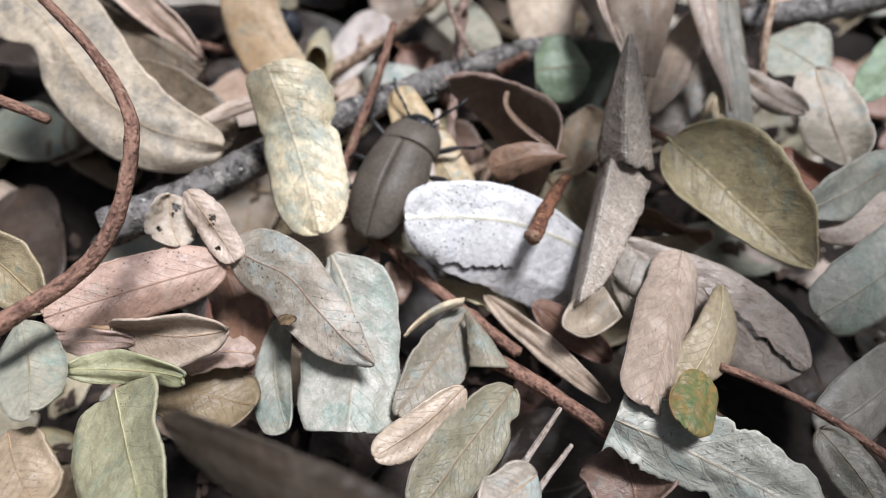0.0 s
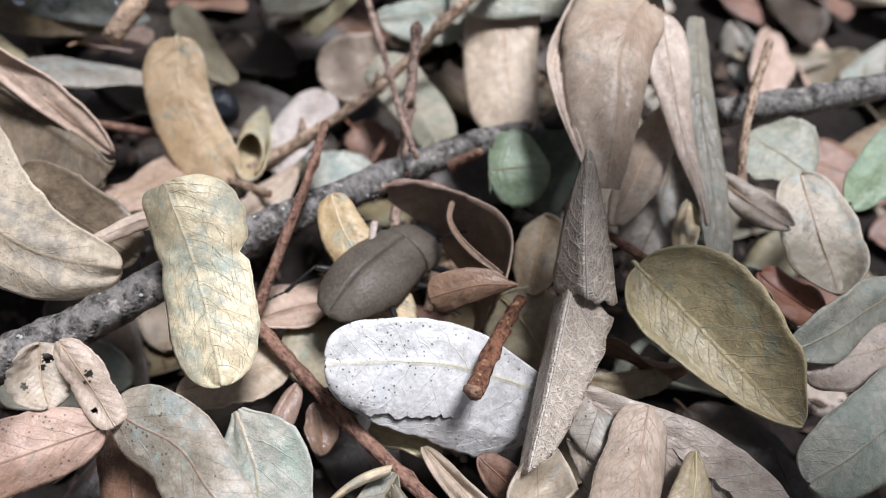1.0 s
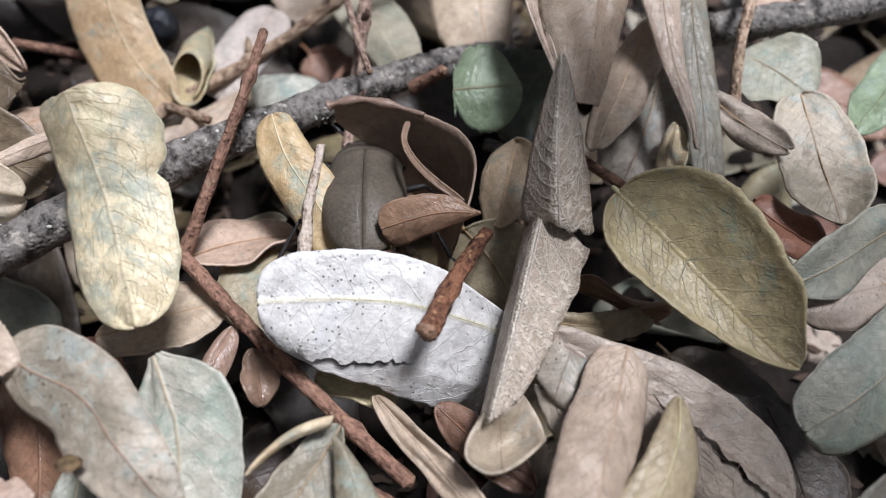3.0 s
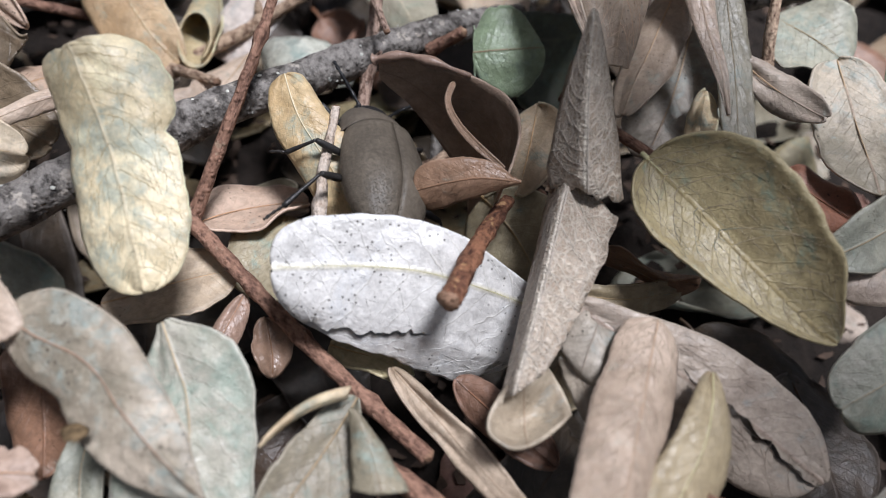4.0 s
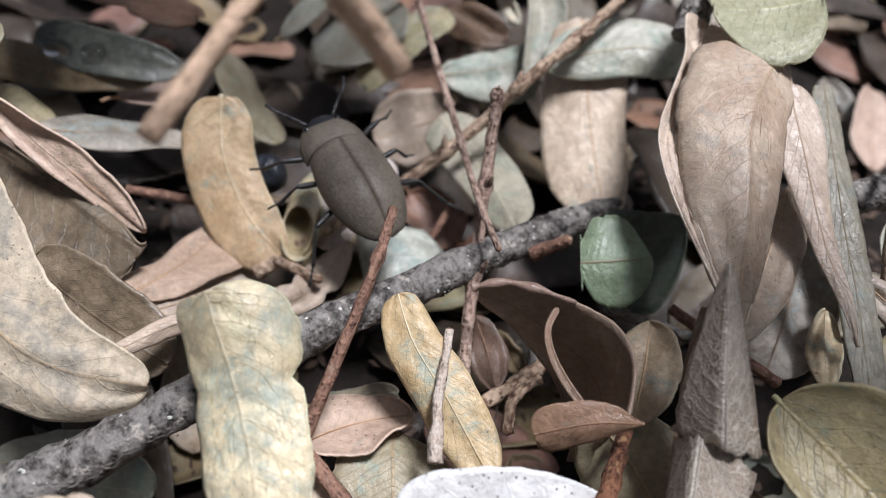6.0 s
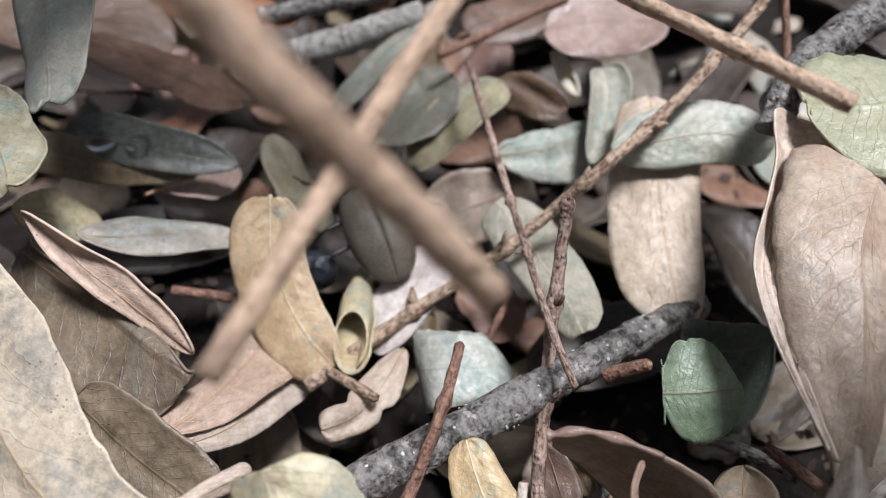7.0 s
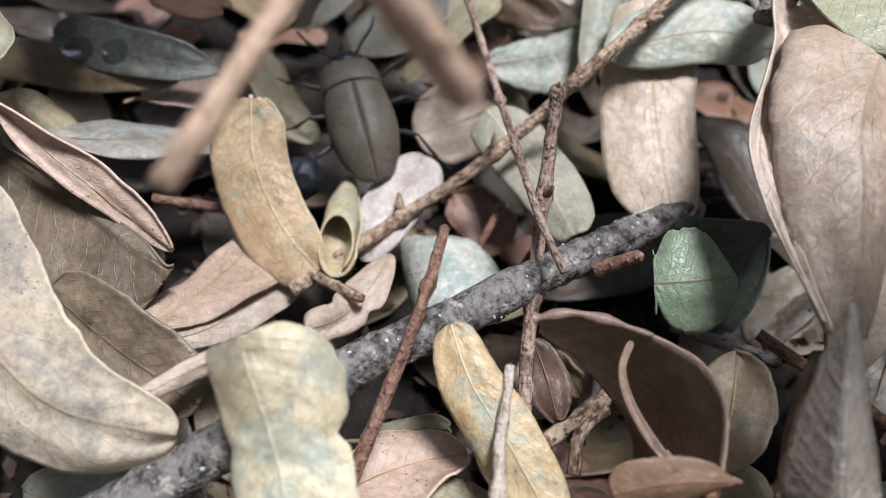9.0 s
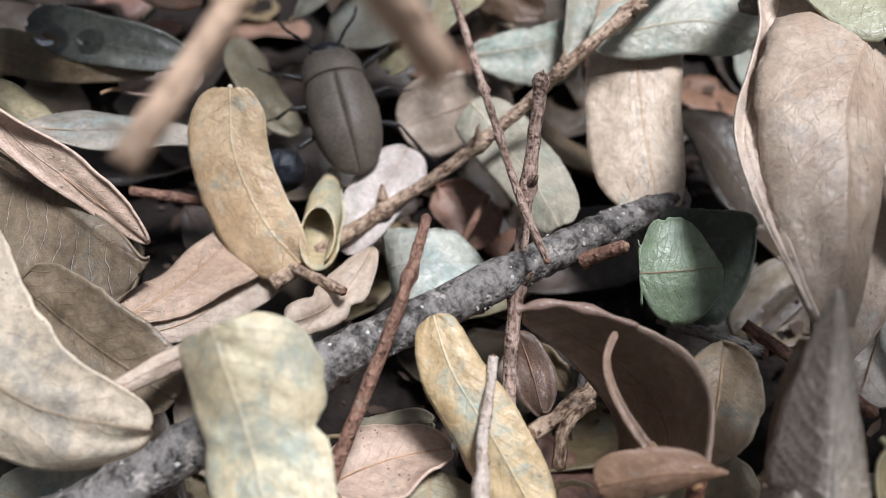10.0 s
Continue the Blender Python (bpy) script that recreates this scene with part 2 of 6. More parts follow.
PINKBROWN = leaf_material("smooth pinkish brown leaf", (0.34, 0.235, 0.185), (0.25, 0.17, 0.13), (0.27, 0.165, 0.12), TEAL, 0.0, 0.35, 0.42, 0.4)
SAGE = leaf_material("pale sage leaf", (0.52, 0.48, 0.37), (0.41, 0.38, 0.28), (0.55, 0.47, 0.33), (0.33, 0.37, 0.29), 0.4, 0.4, 0.45, 0.9)
GLOSSBROWN = leaf_material("glossy brown leaf", (0.24, 0.185, 0.135), (0.12, 0.09, 0.065), (0.17, 0.12, 0.09), (0.16, 0.14, 0.11), 0.5, 0.4, 0.5, 0.3)
UMBER = leaf_material("umber brown leaf", (0.35, 0.255, 0.205), (0.245, 0.175, 0.138), (0.19, 0.125, 0.09), TEAL, 0.0, 0.35, 0.5, 0.3)
GREEN = leaf_material("dull green leaf", (0.27, 0.325, 0.22), (0.20, 0.24, 0.16), (0.27, 0.27, 0.17), (0.27, 0.33, 0.285), 0.4, 0.3, 0.45)
DARKTEAL = leaf_material("dark green leaf", (0.125, 0.14, 0.11), (0.075, 0.088, 0.07), (0.16, 0.17, 0.13), (0.17, 0.215, 0.20), 0.3, 0.3, 0.42)
LIME = leaf_material("yellow green leaf", (0.43, 0.41, 0.29), (0.34, 0.325, 0.22), (0.42, 0.39, 0.22), (0.28, 0.34, 0.26), 0.4, 0.4, 0.5)
OCHRE = leaf_material("ochre leaf", (0.67, 0.535, 0.375), (0.55, 0.415, 0.275), (0.44, 0.32, 0.18), (0.30, 0.37, 0.33), 0.5, 0.35, 0.48)
TEALMOULD = leaf_material("pale mouldy leaf", (0.50, 0.475, 0.40), (0.39, 0.385, 0.31), (0.42, 0.36, 0.27), (0.30, 0.355, 0.295), 0.8, 0.3, 0.5)
TORN = leaf_material("pale grey torn leaf", (0.42, 0.405, 0.35), (0.30, 0.295, 0.255), (0.30, 0.24, 0.20), (0.29, 0.335, 0.30), 0.6, 0.5, 0.5)
TALL = leaf_material("pinkish leaf with blue grey stains", (0.61, 0.49, 0.385), (0.49, 0.36, 0.27), (0.42, 0.30, 0.20), (0.30, 0.325, 0.31), 0.25, 0.4, 0.5)
# dark brown leaf; the shade of litter gaps is put into this colour
DARKLEAF_GAPSHADE = leaf_material("blackish brown leaf, gap shade in its colour", (0.075, 0.056, 0.042), (0.042, 0.032, 0.024), (0.09, 0.06, 0.045), (0.07, 0.06, 0.05), 0.2, 0.3, 0.5)
WHITISH = leaf_material("whitish leaf", (0.74, 0.665, 0.60), (0.62, 0.53, 0.465), (0.56, 0.42, 0.33), (0.48, 0.50, 0.49), 0.5, 0.4, 0.5)
WHITEGREEN = leaf_material("shiny whitish green leaf", (0.60, 0.60, 0.52), (0.48, 0.49, 0.41), (0.5, 0.45, 0.36), (0.33, 0.40, 0.36), 0.8, 0.5, 0.36)
WETLEAF = leaf_material("dark wet leaf", (0.165, 0.17, 0.14), (0.10, 0.105, 0.09), (0.12, 0.10, 0.08), (0.13, 0.15, 0.13), 0.4, 0.3, 0.28)
CRACKED = leaf_material("brittle grey brown leaf", (0.48, 0.405, 0.325), (0.36, 0.295, 0.235), (0.30, 0.20, 0.15), (0.36, 0.40, 0.385), 0.35, 0.5, 0.5)
GREYOLIVE = leaf_material("grey olive leaf", (0.27, 0.25, 0.205), (0.18, 0.165, 0.13), (0.30, 0.26, 0.20), (0.20, 0.235, 0.215), 0.4, 0.4, 0.5)
GREYBARK = leaf_material("grey brown brittle leaf", (0.47, 0.395, 0.335), (0.345, 0.28, 0.23), (0.80, 0.74, 0.66), (0.24, 0.21, 0.185), 0.3, 0.5, 0.6, 1.6, True)

TWIG_RED = bark_material("reddish twig bark", (0.34, 0.195, 0.135), (0.16, 0.085, 0.06), (0.50, 0.38, 0.27), 0.2)
TWIG_TAN = bark_material("tan twig bark", (0.54, 0.40, 0.285), (0.17, 0.10, 0.065), (0.55, 0.46, 0.36), 0.3)
TWIG_DUSTY = bark_material("dusty pinkish twig bark", (0.50, 0.36, 0.285), (0.15, 0.088, 0.064), (0.60, 0.50, 0.43), 0.5, 0.75, 1.4)
TWIG_RUST = bark_material("rusty twig bark", (0.29, 0.135, 0.075), (0.11, 0.048, 0.03), (0.50, 0.30, 0.15), 0.5, 0.8, 1.8)
TWIG_DARK = bark_material("dark stick bark", (0.25, 0.23, 0.21), (0.05, 0.043, 0.038), (0.42, 0.38, 0.33), 0.6, 0.62, 1.0)
TWIG_ROSE = bark_material("pinkish tan twig bark", (0.67, 0.475, 0.335), (0.49, 0.335, 0.225), (0.62, 0.5, 0.42), 0.3)
TWIG_GREY = bark_material("grey branch bark", (0.44, 0.41, 0.37), (0.26, 0.235, 0.21), (0.60, 0.56, 0.50), 0.4, 0.75, 1.4)
TWIG_PALE = bark_material("peeled pale twig", (0.62, 0.53, 0.45), (0.45, 0.35, 0.27), (0.72, 0.66, 0.58), 0.5)
RAW_WOOD = bark_material("raw broken wood", (0.33, 0.20, 0.13), (0.16, 0.09, 0.055), (0.55, 0.40, 0.26), 0.3)
SOIL = plain_material("damp dark soil", (0.022, 0.017, 0.014), 0.9, 0.2, 500.0, 0.0015, 0.5)


# ---- making meshes ----
def part(name, bm, material, parent=None, label="", smooth=True):
    """Links a bmesh as one mesh object, under parent where there is one."""
    data = bpy.data.meshes.new(name)
    bm.normal_update()
    bm.to_mesh(data)
    bm.free()
    data.materials.append(material)
    if smooth:
        data.polygons.foreach_set("use_smooth", [True] * len(data.polygons))
    ob = new(name, data)
    if parent:
        ob.parent = parent
    if label:
        ob["label"] = label
    return ob


def shell(bm, rows, uvs, thick, gaps=()):
    """A closed thin sheet from a grid of points; gaps: cells left open."""
    nu, nv = len(rows), len(rows[0])
    layer = bm.loops.layers.uv.verify()
    norms = []
    for i in range(nu):
        line = []
        for j in range(nv):
            a = rows[min(i + 1, nu - 1)][j] - rows[max(i - 1, 0)][j]
            b = rows[i][min(j + 1, nv - 1)] - rows[i][max(j - 1, 0)]
            n = a.cross(b)
            line.append(n.normalized() if n.length > 1e-12 else None)
        norms.append(line)
    for i in range(nu):
        for j in range(nv):
            if norms[i][j] is None:
                norms[i][j] = norms[min(max(i, 1), nu - 2)][nv // 2] or Vector((0, 0, 1))
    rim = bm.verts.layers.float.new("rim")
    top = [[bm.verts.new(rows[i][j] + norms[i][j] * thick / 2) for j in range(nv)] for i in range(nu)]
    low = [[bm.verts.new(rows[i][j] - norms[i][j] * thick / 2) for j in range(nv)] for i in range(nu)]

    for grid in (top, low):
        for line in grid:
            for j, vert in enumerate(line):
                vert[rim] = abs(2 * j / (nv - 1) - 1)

    def face(vs, ids):
        f = bm.faces.new(vs)
        for loop, (i, j) in zip(f.loops, ids):
            loop[layer].uv = uvs[i][j]

    for i in range(nu - 1):
        for j in range(nv - 1):
            if (i, j) in gaps:
                continue
            ids = [(i, j), (i + 1, j), (i + 1, j + 1), (i, j + 1)]
            face([top[a][b] for a, b in ids], ids)
            face([low[a][b] for a, b in reversed(ids)], list(reversed(ids)))
    ring = [(i, 0) for i in range(nu)] + [(nu - 1, j) for j in range(1, nv)] + [(i, nv - 1) for i in range(nu - 2, -1, -1)] + [(0, j) for j in range(nv - 2, 0, -1)]
    for (a, b), (c, d) in zip(ring, ring[1:] + ring[:1]):
        face([top[a][b], low[a][b], low[c][d], top[c][d]], [(a, b), (a, b), (c, d), (c, d)])


def tube(bm, points, radii, sides=8, rough=0.0, seed=0, caps=True):
    """A round stem along points (metres); rough: uneven radius, as a share of it."""
    layer = bm.loops.layers.uv.verify()
    rings = []
    n = len(points)
    ahead = None
    run = 0.0
    for i, (p, r) in enumerate(zip(points, radii)):
        d = (points[min(i + 1, n - 1)] - points[max(i - 1, 0)]).normalized()
        if ahead is None:
            ahead = d.orthogonal().normalized()
        ahead = (ahead - d * ahead.dot(d)).normalized()
        side = d.cross(ahead)
        if i:
            run += (p - points[i - 1]).length / MM
        ring = []
        for k in range(sides):
            a = 2 * math.pi * k / sides
            g = 1 + rough * noise.noise(Vector((k * 1.7 + seed * 3.1, run * 0.55, seed * 7.7)))
            ring.append(bm.verts.new(p + (ahead * math.cos(a) + side * math.sin(a)) * r * g))
        rings.append((ring, run))
    for (a, ra), (b, rb) in zip(rings, rings[1:]):
        for k in range(sides):
            f = bm.faces.new((a[k], a[(k + 1) % sides], b[(k + 1) % sides], b[k]))
            for loop, w in zip(f.loops, ((ra, k), (ra, k + 1), (rb, k + 1), (rb, k))):
                loop[layer].uv = (w[0], w[1] / sides)
    if caps:
        bm.faces.new(rings[0][0][::-1])
        bm.faces.new(rings[-1][0])


def smooth_line(points, steps=6):
    """Points on a smooth curve through the given ones."""
    pts = [Vector(p) for p in points]
    out = []
    for i in range(len(pts) - 1):
        a, b, c, d = pts[max(i - 1, 0)], pts[i], pts[i + 1], pts[min(i + 2, len(pts) - 1)]
        for s in range(steps):
            t = s / steps
            out.append(0.5 * ((2 * b) + (c - a) * t + (2 * a - 5 * b + 4 * c - d) * t * t + (3 * b - a - 3 * c + d) * t ** 3))
    out.append(pts[-1])
    return out


def leaf(label, material, base, tip, side, other=1.0, p=1.0, q=0.6, cup=0.0, bend=0.0, twist=0.0, wave=0.55, notch=(), thick=0.26, nu=30, nv=14,
         rib=None, stalk=0.0, seed=0, tear=0.0, crack=None, fold=None, sway=None, under=None, name="leaf", group="", emarg=None, curl=None, tilt=None, roll=None, holes=()):
    """A leaf from base to tip (mm); side lies on one edge at mid length, other: width of the far half as a share of this one.
    cup: how far the halves turn up towards the eye (radians), bend: rise of the middle as a share of the length,
    notch: (u, side, depth, width) bites out of the edge, tear: ragged edge, crack: (u from, u to, v there, v here, width, drop) a break
    beyond which the leaf has dropped, fold: (v, slope) a crease beyond which it falls away, under: the thing that it is a part of,
    sway: sideways bow of the midrib, emarg: notch in the tip, curl: rise of the tip, tilt: slope of each half, roll: turned margin, holes: (u, v, radius in mm)."""
    base, tip, side = Vector(base), Vector(tip), Vector(side)
    along = tip - base
    length = along.length
    along.normalize()
    across = side - base - along * (side - base).dot(along)
    half = across.length
    across.normalize()
    up = along.cross(across)
    if up.dot(Vector((0, -0.56, 0.83))) < 0:
        up = -up
    rnd = random.Random(seed * 17 + len(label))
    rows, uvs, mids, gaps = [], [], [], set()
    ph = [rnd.uniform(0, 6.28) for _ in range(4)]
    if sway is None:
        sway = rnd.uniform(-0.16, 0.16)
    emarg = rnd.choice((0, 0.02, 0.045)) if emarg is None else emarg
    curl = rnd.uniform(-0.09, 0.10) if curl is None else curl
    tilt = (rnd.uniform(-0.18, 0.2), rnd.uniform(-0.18, 0.2)) if tilt is None else tilt
    roll = rnd.uniform(-1.0, 1.4) if roll is None else roll
    for i in range(nu):
        u = i / (nu - 1)
        ue = 0.25 * u + 0.75 * (0.5 - 0.5 * math.cos(math.pi * u))
        w = max(0.002, 1 - abs(2 * ue ** p - 1) ** (1.9 + 6.0 * max(-0.08, 0.58 - q))) ** 0.5
        line, uvl = [], []
        spine = 4 * ue * (1 - ue) * bend * length + wave * 0.5 * math.sin(ue * 5.0 + ph[0]) + curl * length * (max(0.0, ue - 0.62) / 0.38) ** 2
        tw = twist * (ue - 0.5)
        for j in range(nv):
            v = 2 * j / (nv - 1) - 1
            if crack:
                cu = (ue - crack[0]) / (crack[1] - crack[0])
                jag = crack[2] + (crack[3] - crack[2]) * min(1.0, max(0.0, cu)) + 0.07 * noise.noise(Vector((ue * 26.0, seed, 0.3))) + 0.04 * noise.noise(Vector((ue * 70.0, seed, 0.3)))
                slit = crack[4] * max(0.03, math.sin(math.pi * min(1.0, max(0.0, cu))) ** 0.6 * (0.6 + 0.8 * abs(noise.noise(Vector((ue * 31.0, seed, 5.3))))))
                jc = nv // 2
                v = -1 + (jag - slit + 1) * j / jc if j <= jc else jag + slit + max(0.02, 1 - jag - slit) * (j - jc - 1) / (nv - 2 - jc)
                if 0 < cu < 1:
                    gaps.add((i, jc))
            wide = half * w * (1.0 if v > 0 else other)
            for nu0, sgn, deep, span in notch:
                if sgn * v > 0:
                    wide *= 1 - deep * math.exp(-((ue - nu0) / span) ** 2)
            if tear:
                wide *= 1 - tear * max(0.0, noise.noise(Vector((ue * 9.0, 3.0 + seed, (1 if v > 0 else 7)))) + 0.6 * abs(noise.noise(Vector((ue * 15.0, 5.0 + seed, (1 if v > 0 else 7))))))
            wide *= 1 + 0.12 * noise.noise(Vector((ue * 5.0, seed * 1.7, 2.0 if v > 0 else 9.0))) + 0.05 * noise.noise(Vector((ue * 17.0, seed * 2.3, 4.0 if v > 0 else 8.0)))
            ang = cup * abs(v) * (0.75 + 0.5 * math.sin(ue * 3.0 + ph[3])) + 1e-5
            flat = wide * abs(v) * (math.sin(ang) / ang)
            rise = wide * abs(v) * ((1 - math.cos(ang)) / ang)
            rise += wave * (abs(v) ** 1.5) * math.sin(ue * 7.5 + ph[2] + (1.9 if v > 0 else 0))
            rise += wave * noise.noise(Vector((ue * length * 0.16, v * 1.8, seed * 3.3 + 0.5)))
            if crack and j > jc:
                rise -= crack[5] * min(1.0, max(0.0, cu * 4)) * min(1.0, max(0.0, (1.3 - cu) * 4))
            rise += wide * abs(v) * tilt[0 if v > 0 else 1]
            rise += roll * wide * 0.9 * max(0.0, abs(v) - 0.8) * (0.6 + noise.noise(Vector((ue * 3.5, seed * 1.1, 1.0 if v > 0 else 6.0))))
            for hu, hv, hr in holes:
                rag = hr * (1 + 0.6 * noise.noise(Vector((ue * 40, v * 14, seed))))
                if math.hypot((ue - hu) * length, (v - hv) * half) < rag:
                    gaps.add((i, j))
            if fold and v > fold[0]:
                rise -= (v - fold[0]) * wide * fold[1]
            s = math.copysign(flat, v) if v else 0.0
            s2 = s * math.cos(tw) - rise * math.sin(tw)
            r2 = s * math.sin(tw) + rise * math.cos(tw)
            dip = emarg * length * math.exp(-((s / (0.16 * half)) ** 2)) * max(0.0, (ue - 0.8) / 0.2) ** 2
            pt = along * (ue * length - dip) + across * (s2 + sway * half * math.sin(math.pi * ue)) + up * (r2 + spine)
            line.append(pt * MM)
            uvl.append((ue, 0.5 + 0.5 * v * w))
        rows.append(line)
        uvs.append(uvl)
        mids.append(along * (ue * length) + across * (sway * half * math.sin(math.pi * ue)) + up * spine)
    bm = bmesh.new()
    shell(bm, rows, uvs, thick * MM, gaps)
    ob = part(name, bm, material)
    ob.location = base * MM
    if under:
        ob.parent = under
        ob.location = base * MM - under.location
        ob["label"] = label
    else:
        tagged(ob, label, "leaf", group)
    if rib is not False:
        bm = bmesh.new()
        k = nu - 3
        pts = [(mids[i] + up * (thick * 0.32)) * MM for i in range(0, k)]
        tube(bm, pts, [(0.095 - 0.06 * i / k) * MM for i in range(k)], 6, 0.15, seed)
        part("midrib", bm, rib or RIBS[material.name], ob)
    if not stalk and not under and seed % 3 == 0 and seed < 180:
        stalk = rnd.uniform(1.5, 3.2)
    if stalk:
        bm = bmesh.new()
        pts = smooth_line([(0, 0, 0), -along * stalk * 0.5 + up * stalk * 0.12, -along * stalk], 4)
        tube(bm, [Vector(a) * MM for a in pts], [(0.3 - 0.08 * i / len(pts)) * MM for i in range(len(pts))], 6, 0.2, seed)
        part("stalk", bm, rib or RIBS[material.name], ob)
    return ob


FACING = Vector((0, -0.545, 0.838))  # the side of the litter that lies open to the light


def vein_net(parent, rows, thick, material, count, lean=0.16, radius=0.05, seed=0, cross=True):
    """Raised side veins on a thin piece of leaf, from its middle line out to both margins, with finer links between neighbours."""
    nu, nv = len(rows), len(rows[0])
    rnd = random.Random(seed + 400)

    def on(u, v):
        a, b = min(0.999, max(0.0, u)) * (nu - 1), min(0.999, max(0.0, v)) * (nv - 1)
        i, j = int(a), int(b)
        f, g = a - i, b - j
        p = rows[i][j].lerp(rows[i + 1][j], f).lerp(rows[i][j + 1].lerp(rows[i + 1][j + 1], f), g)
        n = (rows[i + 1][j] - rows[i][j]).cross(rows[i][j + 1] - rows[i][j])
        n = n.normalized() if n.length > 1e-14 else FACING.copy()
        if n.dot(FACING) < 0:
            n = -n
        return p + n * thick * 0.5 * MM

    bm = bmesh.new()
    lines = []
    for s in (1, -1):
        side = []
        for k in range(count):
            u0 = 0.06 + 0.82 * (k + rnd.uniform(-0.25, 0.25)) / count
            du = lean * rnd.uniform(0.75, 1.25)
            bow = rnd.uniform(0.2, 0.5)
            side.append([(u0 + du * (q ** (1 + bow)) + 0.012 * noise.noise(Vector((q * 5, k + seed, s))), 0.5 + s * 0.46 * q) for q in (i / 9 for i in range(10))])
        lines += side
        if cross:
            for a, b in zip(side, side[1:]):
                for q in range(1, 9):
                    if rnd.random() < 0.8:
                        a0, b0 = a[q], b[min(9, max(0, q + rnd.choice((-1, 0, 1))))]
                        mid = ((a0[0] + b0[0]) / 2 + rnd.uniform(-0.01, 0.01), (a0[1] + b0[1]) / 2 + rnd.uniform(-0.02, 0.02))
                        lines.append([a0, mid, b0])
    for line in lines:
        pts = [on(u, v) for u, v in line if u < 0.985]
        if len(pts) > 2 and min((q - p).length for p, q in zip(pts, pts[1:])) > 1e-6:
            fat = radius if len(line) > 3 else radius * 0.55
            tube(bm, pts, [fat * (1 - 0.6 * i / len(pts)) * MM for i in range(len(pts))], 5, 0.2, seed, False)
    part("vein_net", bm, material, parent)


def across_ends(values, u):
    """A smooth value at the share u of a length, from values at stations that crowd towards both ends."""
    n = len(values) - 1
    s = math.acos(max(-1.0, min(1.0, 1 - 2 * u))) / math.pi * n
    i = min(int(s), n - 1)
    f = s - i
    a, b, c, d = values[max(i - 1, 0)], values[i], values[i + 1], values[min(i + 2, n)]
    if i == 0:
        a = -c
    if i == n - 1:
        d = -b
    return max(0.0, 0.5 * (2 * b + (c - a) * f + (2 * a - 5 * b + 4 * c - d) * f * f + (3 * b - a - 3 * c + d) * f ** 3))




